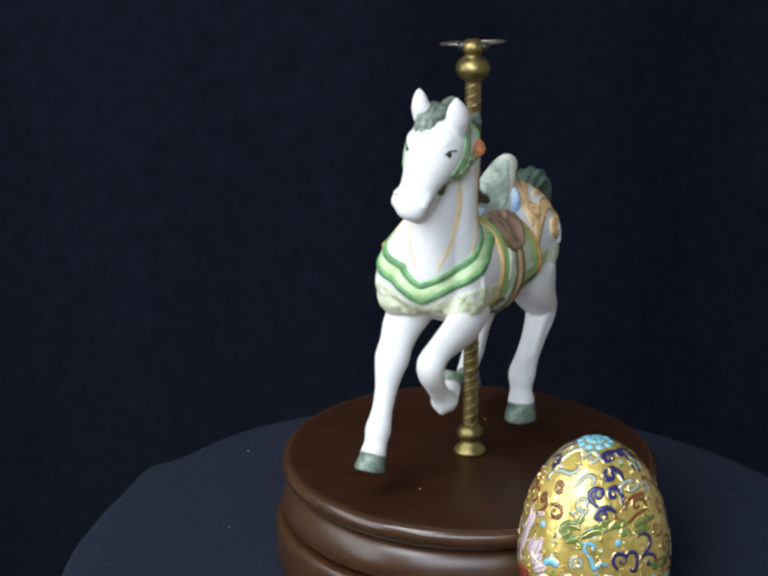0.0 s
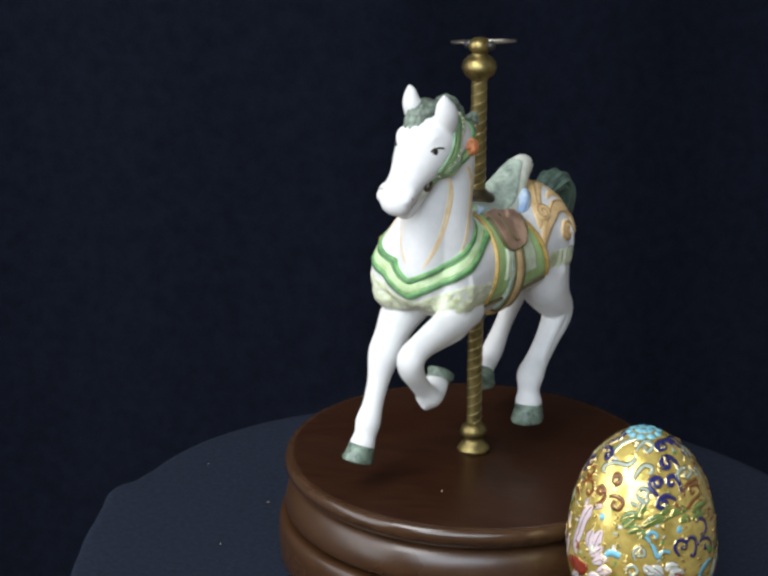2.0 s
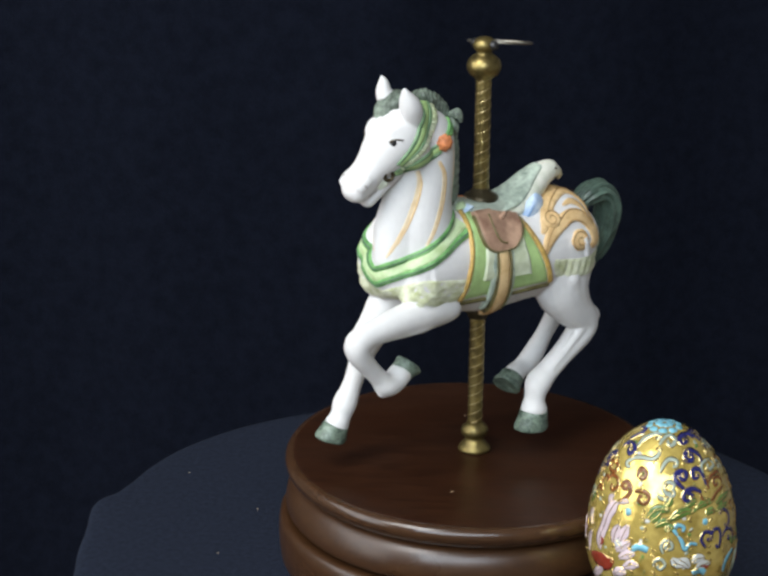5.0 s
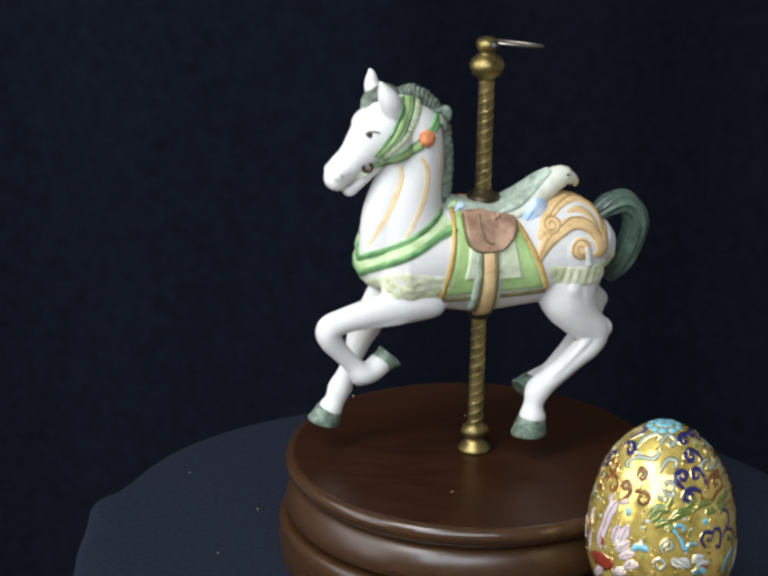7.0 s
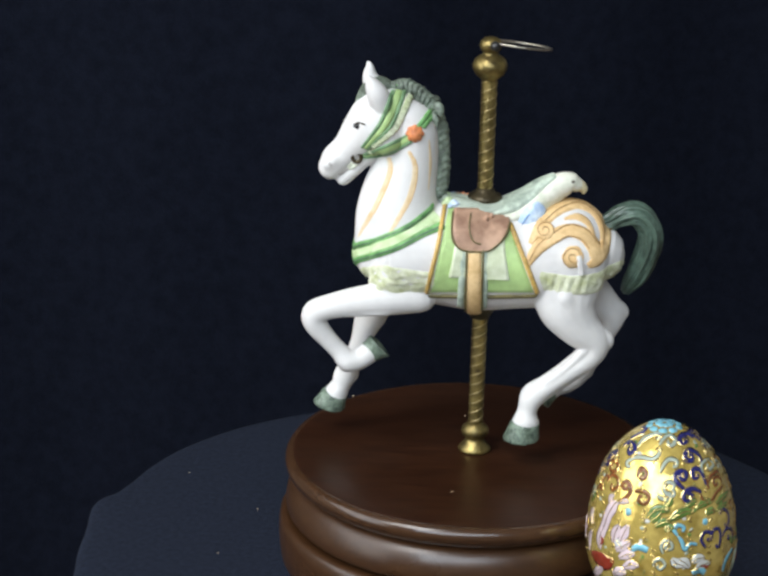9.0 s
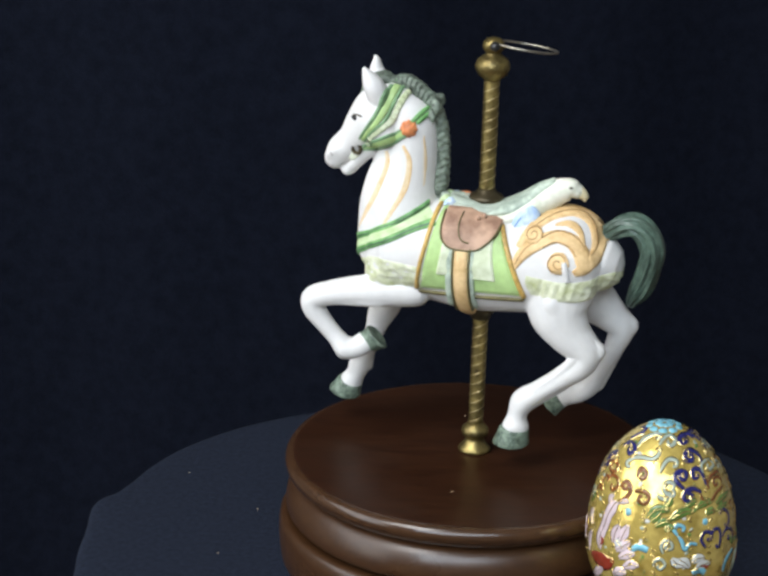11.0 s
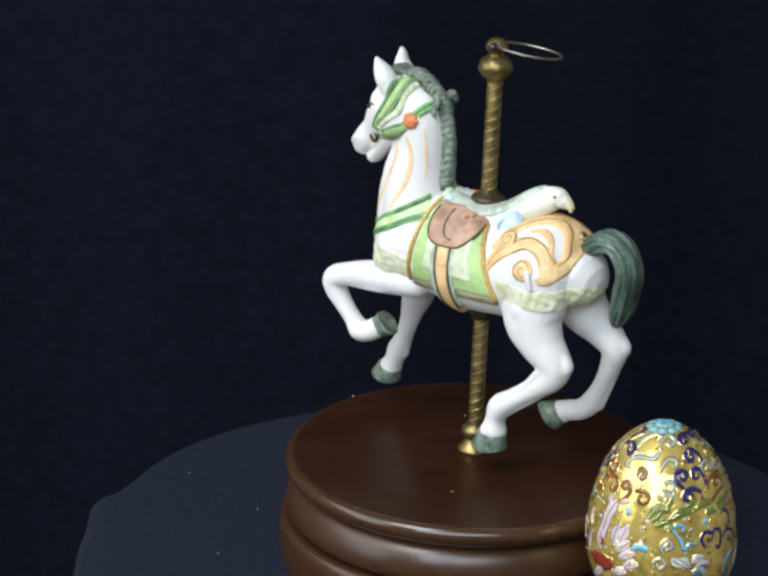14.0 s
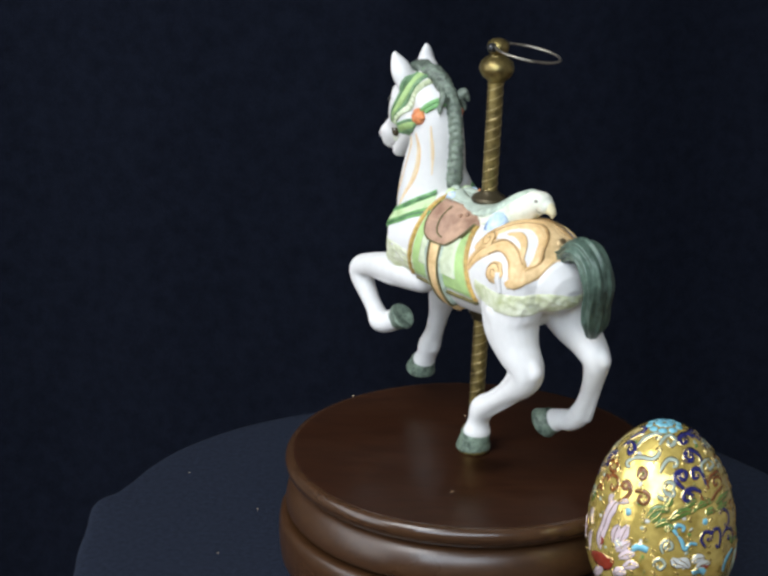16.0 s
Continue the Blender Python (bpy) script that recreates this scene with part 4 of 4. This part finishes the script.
# ---- the enamelled egg ----
def egg():
    EX, EY = 59.0, -65.0
    h = 64.0
    zt = 79.5
    st = empty("egg_stand", "small dark turned wooden egg stand", "stand", (EX * MM, EY * MM, 0))
    part("foot", turned([(15, 0), (16, 1), (15.5, 3), (10, 6), (8, 9)], 48), MAHOGANY, st)
    part("cup", turned([(8, 9), (9, 12), (13, 16), (16.2, 22.5), (17.0, 24.5), (15.6, 24.6), (11, 19.5), (4, 17.2)], 48), MAHOGANY, st)
    e = empty("decorative_egg", "gold cloisonne egg enamelled with scrolls, leaves and flowers", "egg", (EX * MM, EY * MM, (zt - h) * MM))
    R, zc = 22.55, 26.5

    def radius(z):
        if z < zc:
            return R * math.sqrt(max(0, 1 - ((zc - z) / zc) ** 2))
        u = (z - zc) / (h - zc)
        return R * max(0, 1 - u ** 2.15) ** 0.54
    rows = [(max(0.02, radius(zc - zc * math.cos(a * math.pi / 48))), zc - zc * math.cos(a * math.pi / 48)) for a in range(0, 24)]
    rows += [(max(0.02, radius(zc + (h - zc) * math.sin(a * math.pi / 60))), zc + (h - zc) * math.sin(a * math.pi / 60)) for a in range(0, 31)]
    shell = part("shell", turned(rows, 96), EGG_GOLD, e, "polished gold ground")
    skin = Skin(shell)
    front = 264.0

    def spot(u, v):
        """u: millimetres round the egg from its front, v: height."""
        v = min(max(v, 1.0), h - 0.6)
        a = radians(front) + u / R
        q = Vector((math.cos(a), math.sin(a), 0))
        p = q * radius(v) + Vector((0, 0, v))
        sl = (radius(v + 0.3) - radius(v - 0.3)) / 0.6
        return p, (q - Vector((0, 0, sl))).normalized()

    # the face's own axes: across and up over the shell, in millimetres of arc from a point on its upper front
    heart = Vector((0, 0, 30))
    fa, fe = radians(front), radians(20)
    face_out = Vector((math.cos(fa) * math.cos(fe), math.sin(fa) * math.cos(fe), math.sin(fe)))
    face_right = Vector((-math.sin(fa), math.cos(fa), 0))
    face_up = face_out.cross(face_right)

    def face(x, y):
        rho = math.hypot(x, y) / R
        way = face_out if rho < 1e-6 else face_out * math.cos(rho) + (face_right * x + face_up * y) * (math.sin(rho) / (rho * R))
        return skin.cast(heart + way * 60, -way)

    def polar(x, y):
        """Straight down on the tip of the egg."""
        return skin.cast((x, y, 100), (0, 0, -1))

    rnd, edging = random.Random(5), bmesh.new()
    # cap of blue petals
    cap = bmesh.new()
    for k in range(9):
        a = 2 * math.pi * k / 9
        for r0, w0 in ((1.8, 1.8), (4.4, 2.9)):
            b = a + (0.35 if r0 > 4 else 0)
            ribbon(lambda x, y: polar(x, y), [(r0 * math.cos(b) - 1.3 * math.cos(b), r0 * math.sin(b) - 1.3 * math.sin(b)), (r0 * math.cos(b), r0 * math.sin(b)), ((r0 + 1.3) * math.cos(b), (r0 + 1.3) * math.sin(b))], [0.9, w0, 1.0], 0.2, 6, cap, 4)
    part("top_flower", cap, EGG_BLUE, e, "sky-blue enamel petals round the tip")

    def hook(u, v, r, start, hand):
        """An open bow that ends in a small curl."""
        rows = []
        for k in range(9):
            a = radians(start) + hand * math.pi * 1.15 * k / 8
            rows.append((u + r * math.cos(a), v + r * math.sin(a)))
        a0 = radians(start) + hand * math.pi * 1.15
        cx, cy = u + 0.5 * r * math.cos(a0), v + 0.5 * r * math.sin(a0)
        for k in range(1, 8):
            a = a0 + hand * math.pi * 1.3 * k / 7
            q = 0.5 * r * (1 - 0.25 * k / 7)
            rows.append((cx + q * math.cos(a), cy + q * math.sin(a)))
        return rows

    def scroll(u, v, r, mat, hand=1, start=0, turns=1.0):
        k = R / max(radius(v), 5)
        wd = 1.05 if mat is EGG_NAVY else 0.95 if mat is EGG_GREY else 0.72
        rows = [(u + (x - u) * k, y) for x, y in hook(u, v, r, start, hand)]
        n = len(rows)
        part("scroll", ribbon(spot, rows, [0.4, 0.7] + [wd] * 7 + [0.85 * wd] * (n - 11) + [0.75 * wd, 0.7 * wd], 0.12, 34, None, 4, 1 / k), mat, e)
        ribbon(spot, rows, [0.7, 1.0] + [wd + 0.36] * 7 + [0.85 * wd + 0.34] * (n - 11) + [0.75 * wd + 0.34, 0.7 * wd + 0.34], 0.08, 34, edging, 3, 1 / k)

    def leaf(u, v, l, w, ang, mat):
        w = w * (1.35 if mat in (EGG_PINK, EGG_WHITE) else 1.1)
        c, s = math.cos(radians(ang)), math.sin(radians(ang))
        part("leaf", ribbon(spot, [(u, v), (u + l * 0.5 * c - 0.3 * s, v + l * 0.5 * s + 0.3 * c), (u + l * c, v + l * s)], [0.6, w, 0.4], 0.12, 10, None, 4), mat, e)

    def flower(u, v, r, mat, core):
        b = bmesh.new()
        for k in range(6):
            a = radians(60 * k + 10)
            ribbon(spot, [(u + 0.25 * r * math.cos(a), v + 0.25 * r * math.sin(a)), (u + 0.65 * r * math.cos(a), v + 0.65 * r * math.sin(a)), (u + r * math.cos(a), v + r * math.sin(a))], [0.5 * r, 0.85 * r, 0.3 * r], 0.34, 8, b, 4)
        part("flower", b, mat, e)
        part("flower_core", ribbon(spot, [(u - 0.32 * r, v), (u, v + 0.1), (u + 0.32 * r, v)], [0.4 * r, 0.7 * r, 0.4 * r], 0.5, 8, None, 4), core, e)

    def stroke(mat, w, *rows):
        """An enamel scroll between raised wires, thin at its tail."""
        rows = list(rows)
        if mat is not EGG_BLUE:
            # the head of the scroll winds in on itself
            a, b, c = (np.array(r) for r in rows[-3:])
            way, turn = c - b, 1 if np.cross(b - a, c - b) > 0 else -1
            step, ang = 0.72, math.atan2(way[1], way[0])
            for k in range(3):
                ang += turn * radians(56)
                c = c + step * np.array((math.cos(ang), math.sin(ang)))
                rows.append((float(c[0]), float(c[1])))
        w = w * (1.3 if mat is EGG_RUST else 1.08)
        n = len(rows)
        ws = [0.5 * w] + [w] * (n - 4) + [0.85 * w, 0.75 * w, 0.7 * w]
        part("scroll", ribbon(face, rows, ws, 0.10, 7 * n, None, 4), mat, e)
        ribbon(face, rows, [q + 0.42 for q in ws], 0.07, 7 * n, edging, 3)

    def petal(mat, w, *rows):
        """An enamel leaf or petal, full in the middle and pointed at its ends."""
        n = len(rows)
        w = 1.15 * w
        ws = [0.25 * w] + [w] * (n - 2) + [0.15 * w]
        part("leaf", ribbon(face, rows, ws, 0.10, 6 * n, None, 6), mat, e)
        ribbon(face, rows, [q + 0.4 for q in ws], 0.06, 6 * n, edging, 3)
        if mat in (EGG_PINK, EGG_WHITE, EGG_GREEN):
            # a fine vein down the middle
            ribbon(face, rows, 0.26, 0.2, 6 * n, edging, 3)

    # face: navy double scrolls, rust and grey scrolls, leaves, pink and red flowers
    stroke(EGG_NAVY, 1.05, (12.1, 23.3), (9.8, 25.6), (7.3, 25.9), (4.8, 24.5), (3.8, 22.9), (4.6, 22.2), (5.7, 23.0))
    stroke(EGG_NAVY, 1.05, (14.2, 24.0), (12.0, 25.7), (10.1, 27.6), (7.9, 28.2), (6.4, 25.8))
    stroke(EGG_NAVY, 1.05, (10.5, 19.0), (8.9, 20.7), (6.9, 21.0), (5.5, 19.9), (5.8, 18.5), (7.2, 18.6))
    stroke(EGG_NAVY, 1.05, (6.1, 11.7), (4.1, 13.0), (3.2, 14.5), (4.4, 15.7), (6.1, 15.4), (5.7, 14.2))
    stroke(EGG_NAVY, 1.05, (12.3, 13.5), (11.1, 15.7), (9.4, 17.1), (7.8, 16.4), (8.0, 15.1))
    stroke(EGG_NAVY, 1.05, (11.2, 11.6), (8.5, 12.2), (6.4, 11.4), (5.9, 9.7), (7.4, 9.0), (8.3, 10.0))
    stroke(EGG_NAVY, 1.05, (14.8, -4.6), (12.7, -1.8), (13.4, 0.6), (15.8, 0.6), (16.3, -1.3))
    stroke(EGG_NAVY, 1.05, (16.2, -0.8), (17.1, 1.6), (19.2, 1.5), (20.3, -1.1), (20.0, -4.1))
    stroke(EGG_NAVY, 1.05, (21.0, -1.1), (22.8, 1.5), (26.6, 1.3), (27.9, -1.4), (24.9, -2.1))
    stroke(EGG_NAVY, 1.05, (18.6, 6.3), (19.6, 7.9), (22.4, 7.7), (24.0, 5.4), (23.2, 2.7))
    stroke(EGG_NAVY, 1.05, (-11.1, 22.5), (-9.6, 23.2), (-7.6, 21.9), (-7.2, 20.3), (-8.4, 19.9))
    stroke(EGG_NAVY, 1.05, (-9.2, 24.1), (-7.1, 24.6), (-5.3, 25.0), (-4.6, 26.2))
    stroke(EGG_NAVY, 1.05, (-18.7, 20.5), (-16.4, 21.7), (-13.8, 22.3))
    stroke(EGG_RUST, 0.62, (-12.5, 8.2), (-9.4, 9.5), (-8.1, 11.5), (-9.2, 13.2), (-10.8, 12.5), (-10.0, 11.5))
    stroke(EGG_RUST, 0.62, (-7.4, 10.8), (-4.8, 10.8), (-3.2, 9.6), (-4.1, 7.8), (-5.8, 8.3))
    stroke(EGG_RUST, 0.62, (-6.2, 14.8), (-5.3, 15.9), (-4.0, 15.2), (-4.4, 13.8), (-5.7, 14.1))
    stroke(EGG_RUST, 0.62, (-16.5, 13.7), (-14.9, 15.5), (-12.6, 14.7), (-12.2, 12.5), (-14.1, 11.5))
    stroke(EGG_RUST, 0.62, (-20.4, 17.6), (-17.3, 19.8), (-14.0, 19.5), (-12.3, 17.7), (-13.3, 16.3), (-15.2, 17.3))
    stroke(EGG_RUST, 0.62, (-18.4, 11.6), (-19.6, 14.2), (-16.7, 15.9))
    stroke(EGG_RUST, 0.62, (-21.2, 9.4), (-22.8, 12.5), (-20.2, 13.6))
    stroke(EGG_RUST, 0.62, (10.4, 11.2), (12.1, 9.7), (14.6, 10.0), (16.2, 12.4), (18.8, 15.3), (17.2, 17.2), (14.6, 16.0), (15.1, 14.6))
    stroke(EGG_RUST, 0.62, (13.4, 12.7), (12.6, 14.5), (13.8, 16.7), (16.3, 18.6))
    stroke(EGG_RUST, 0.62, (23.0, 22.3), (20.9, 24.9), (15.5, 23.5))
    stroke(EGG_GREY, 0.8, (-1.0, 20.8), (-0.1, 22.4), (1.3, 23.5), (2.8, 22.7), (2.3, 21.3))
    stroke(EGG_GREY, 0.8, (-0.7, 20.6), (-1.1, 18.8), (-2.8, 17.9), (-5.0, 18.4), (-7.1, 18.6), (-9.1, 18.0))
    stroke(EGG_GREY, 0.8, (-6.7, 20.9), (-5.2, 22.6), (-3.3, 23.5), (-1.4, 23.9))
    stroke(EGG_GREY, 0.8, (2.7, 11.2), (3.1, 12.6), (1.8, 13.1), (0.7, 12.1), (1.0, 10.7), (2.6, 9.9))
    stroke(EGG_GREY, 0.8, (-1.3, 10.0), (0.3, 9.2), (2.1, 9.3))
    stroke(EGG_GREY, 0.8, (-0.7, 14.7), (0.2, 16.6), (1.5, 18.0), (3.2, 17.9))
    stroke(EGG_GREY, 0.8, (11.0, 16.2), (10.2, 18.2), (12.2, 20.4), (14.6, 20.2), (13.3, 18.1))
    stroke(EGG_GREY, 0.8, (1.2, -6.4), (0.5, -3.9), (1.6, -2.1), (3.3, -2.6), (3.7, -4.4), (2.3, -4.7))
    stroke(EGG_GREY, 0.8, (-1.6, -10.9), (-1.3, -8.7), (0.6, -7.9), (1.8, -9.5), (0.7, -11.0))
    stroke(EGG_BLUE, 1.2, (5.2, -0.5), (4.0, 1.2), (4.9, 2.6), (6.7, 2.1), (6.5, 0.7))
    stroke(EGG_BLUE, 1.2, (5.2, -0.5), (6.5, -2.2), (7.6, -4.7), (9.2, -2.8), (11.6, -3.2))
    stroke(EGG_BLUE, 2.4, (-8.7, -6.0), (-6.2, -4.5), (-3.2, -5.4))
    stroke(EGG_BLUE, 2.4, (22.7, -14.6), (24.4, -9.9), (29.1, -6.4))
    stroke(EGG_BLUE, 2.4, (10.2, -12.7), (12.9, -11.7), (15.1, -13.0))
    petal(EGG_GREEN, 2.0, (1.1, 6.9), (2.1, 8.6), (2.8, 9.8))
    petal(EGG_GREEN, 2.0, (-3.6, 4.0), (-2.0, 5.9), (0.4, 6.6), (2.8, 6.0))
    petal(EGG_GREEN, 2.0, (2.4, 3.6), (4.5, 5.2), (6.9, 6.4), (9.5, 6.3))
    petal(EGG_GREEN, 2.0, (-1.6, 1.7), (0.8, 3.2), (3.3, 3.1))
    petal(EGG_GREEN, 2.0, (-2.8, 3.0), (-1.1, 4.5), (0.2, 5.6))
    petal(EGG_GREEN, 2.0, (9.7, 7.2), (12.3, 9.2), (15.4, 10.0))
    petal(EGG_GREEN, 2.0, (16.3, 9.1), (19.1, 11.5), (23.6, 14.9))
    petal(EGG_GREEN, 2.0, (17.0, 7.1), (19.4, 9.1), (22.8, 10.6))
    petal(EGG_GREEN, 2.0, (1.2, 0.7), (2.8, 1.7), (4.8, 1.5))
    petal(EGG_GREEN, 2.0, (6.7, 7.4), (8.0, 8.8), (9.9, 9.5))
    petal(EGG_GREEN, 2.0, (-26.9, 8.8), (-24.2, 11.1), (-22.0, 12.5))
    petal(EGG_GREEN, 2.0, (13.1, 5.7), (14.6, 7.2), (17.0, 6.9))
    petal(EGG_PINK, 3.0, (-20.6, -8.4), (-21.0, -4.2), (-18.4, 0.6), (-16.3, 4.5), (-14.3, 6.9), (-12.5, 8.5))
    petal(EGG_PINK, 1.4, (-12.7, 7.7), (-10.4, 8.4), (-8.6, 8.0))
    petal(EGG_PINK, 1.4, (-15.5, 7.4), (-15.0, 9.4), (-13.4, 10.4))
    petal(EGG_PINK, 2.9, (-25.3, 0.1), (-26.2, 4.1), (-23.8, 6.9))
    petal(EGG_PINK, 2.9, (-28.1, -10.9), (-28.0, -5.8), (-25.3, -1.1))
    petal(EGG_PINK, 2.9, (-14.9, -4.8), (-13.9, -1.1), (-12.1, 1.8))
    petal(EGG_PINK, 2.9, (-12.3, -4.0), (-10.8, -0.8), (-9.1, 2.1))
    petal(EGG_PINK, 2.9, (-14.2, -6.9), (-11.3, -5.1), (-8.6, -2.9))
    petal(EGG_PINK, 2.9, (-13.1, -9.3), (-10.0, -7.5), (-7.1, -6.8))
    petal(EGG_PINK, 2.9, (-11.6, -12.3), (-8.7, -10.7), (-5.8, -10.7))
    petal(EGG_PINK, 2.9, (-27.4, -22.7), (-22.1, -16.5), (-19.2, -14.5))
    petal(EGG_PINK, 2.9, (-15.4, -15.4), (-12.6, -13.7), (-9.9, -13.6))
    petal(EGG_WHITE, 2.9, (3.6, -7.5), (5.4, -9.0), (7.9, -10.0))
    petal(EGG_WHITE, 2.9, (5.9, -7.8), (7.8, -8.8), (9.8, -10.8))
    petal(EGG_WHITE, 2.9, (10.1, -9.2), (12.0, -7.7), (14.7, -7.6))
    petal(EGG_WHITE, 2.9, (11.4, -11.2), (13.8, -9.9), (17.2, -9.5))
    petal(EGG_WHITE, 2.9, (-14.0, -3.0), (-12.7, -4.4), (-11.0, -6.1))
    petal(EGG_RED, 5.2, (-27.1, -10.8), (-22.2, -11.8), (-18.2, -12.0), (-14.5, -10.4))
    petal(EGG_RED, 1.6, (-20.6, -6.3), (-19.7, -4.3), (-20.2, -2.7))
    petal(EGG_RED, 1.7, (13.1, -10.7), (14.5, -10.2), (16.1, -11.2))
    for x, y in ((-9.2, 5.5), (13.3, 3.9)):
        part("dot", ribbon(face, [(x - 1.1, y), (x, y + 0.05), (x + 1.1, y)], [1.0, 2.2, 1.0], 0.15, 6, None, 4), EGG_BLUE, e)
    # the rest of the egg carries the same ornament all round
    mats = (EGG_NAVY, EGG_RUST, EGG_GREY, EGG_GREY, EGG_RUST)
    for k in range(70):
        u = 28 + (k * 37 % 86)
        v = 8 + (k * 23 % 50)
        scroll(u, v, rnd.uniform(1.5, 2.3), mats[k % 5], rnd.choice((1, -1)), rnd.uniform(0, 360), rnd.uniform(0.8, 1.1))
    for k in range(26):
        leaf(28 + (k * 29 % 86), 12 + (k * 17 % 34), rnd.uniform(3.5, 6), rnd.uniform(1.5, 2.3), rnd.uniform(0, 180), EGG_GREEN)
    for k in range(6):
        flower(34 + 14 * k, 22 + 6 * (k % 2), 4.2, EGG_PINK if k % 2 else EGG_GREY, EGG_RED)
    for k in range(34):
        u, v = -24 + (k * 31 % 53), 6 + (k * 7 % 10)
        leaf(u, v, rnd.uniform(3.5, 5.5), rnd.uniform(1.5, 2.2), rnd.uniform(0, 180), (EGG_GREEN, EGG_PINK, EGG_GREY, EGG_BLUE)[k % 4])
    # small curls that fill the ground of the face
    for k in range(90):
        x, y = -22 + (k * 17.3 % 45), -14 + (k * 11.9 % 38)
        c = curl(x, y, rnd.uniform(0.7, 1.2), 0.7, rnd.uniform(0, 360), rnd.choice((1, -1)))
        ribbon(face, c, 0.4, 0.16, 12, edging, 3)
    for k in range(54):
        x, y = -20 + (k * 13.7 % 41), -14 + (k * 9.1 % 38)
        a = rnd.uniform(0, math.pi)
        part("leaf", ribbon(face, [(x, y), (x + math.cos(a), y + math.sin(a)), (x + 1.9 * math.cos(a), y + 1.9 * math.sin(a))], [0.4, 1.1, 0.3], 0.05, 6, None, 4), (EGG_GREY, EGG_OLIVE, EGG_WHITE, EGG_OLIVE, EGG_GREEN)[k % 5], e)
    # fine wires between the larger figures
    wires = bmesh.new()
    for k in range(150):
        u, v = rnd.uniform(28, 114), rnd.uniform(6, 60)
        ribbon(spot, curl(u, v, rnd.uniform(0.8, 1.5), 0.8, rnd.uniform(0, 360), rnd.choice((1, -1))), 0.4, 0.25, 10, wires, 3)
    part("wire_edging", edging, EGG_WIRE, e, "bright gold wire round the enamel scrolls")
    part("wirework", wires, EGG_WIRE, e, "fine bright gold wire curls")
    e.rotation_euler = (0, radians(-2.0), 0)
    return [st, e]


EGG_GOLD = material("egg_gold", (0.84, 0.63, 0.17), 0.25, metal=0.65, vary=0.22, scale=500, patch=160, bump=0.6, bump_scale=330, coat=0.8, dark=(0.50, 0.36, 0.07))
EGG_WHITE = material("enamel_white", (0.62, 0.63, 0.60), 0.15, vary=0.15, coat=0.6)
EGG_WIRE = material("egg_wire", (0.85, 0.66, 0.28), 0.22, metal=1.0, vary=0.1)
EGG_NAVY = material("enamel_navy", (0.022, 0.022, 0.12), 0.15, vary=0.15, coat=0.6)
EGG_RUST = material("enamel_rust", (0.22, 0.07, 0.018), 0.15, vary=0.2, coat=0.6)
EGG_GREY = material("enamel_grey_blue", (0.36, 0.42, 0.34), 0.15, vary=0.15, coat=0.6)
EGG_GREEN = material("enamel_green", (0.15, 0.25, 0.055), 0.15, vary=0.3, coat=0.6)
EGG_PINK = material("enamel_pink", (0.68, 0.55, 0.58), 0.15, vary=0.14, coat=0.6)
EGG_RED = material("enamel_red", (0.28, 0.04, 0.02), 0.15, vary=0.2, coat=0.6)
EGG_OLIVE = material("enamel_olive", (0.22, 0.20, 0.05), 0.15, vary=0.2, coat=0.6)
EGG_BLUE = material("enamel_sky_blue", (0.20, 0.50, 0.62), 0.15, vary=0.14, coat=0.6)

room()
DISPLAY = [*table(), lint(), wooden_base()]
HORSE = horse()
DISPLAY += egg()


# ---- what moves: the table coasts to a stop under all that stands on it, and the horse turns with its pole ----
def motions():
    coast = ((0.0, -0.9, -1.2, -0.43, -0.33, -15.74), (0.5, -0.8, -1.0, -0.36, -0.29, -12.83), (1.0, -0.54, -0.66, -0.29, -0.21, -10.11), (1.5, -0.2, -0.36, -0.24, -0.12, -7.61),
             (2.0, 0, 0, -0.23, -0.09, -5.29), (2.5, 0, -0.05, -0.22, -0.13, -3.15), (3.0, 0, -0.08, -0.18, -0.15, -1.35), (3.5, 0, 0, 0, -0.03, -0.05), (4.0, 0, 0, 0, 0, 0), (16.0, 0, 0, 0, 0, 0))
    spin = [(t, pose(x * MM, y * MM, z * MM, 0, lean, turn)) for t, x, y, z, lean, turn in coast]
    for thing in DISPLAY:
        rest = Matrix.LocRotScale(thing.location, thing.rotation_euler, None)
        walk(thing, [(t, m @ rest) for t, m in spin])
    turns = ((0.0, 266.25), (1.0, 256.8), (2.0, 247.5), (3.0, 238.6), (4.0, 229.65), (5.0, 220.95), (6.0, 212.45), (7.0, 204.15), (8.0, 195.8), (9.0, 187.6),
             (10.0, 179.8), (11.0, 172.1), (12.0, 164.15), (13.0, 155.95), (14.0, 147.7), (15.0, 139.95), (16.0, 131.9))
    at = lambda t: float(np.interp(t, [r[0] for r in turns], [r[1] for r in turns]))
    rows = [(t, m @ pose(0, 0, TOP, 0, 0, at(t))) for t, m in spin if t <= 4]
    walk(HORSE, rows + [(t, pose(0, 0, TOP, 0, 0, a)) for t, a in turns if t > 4])


motions()
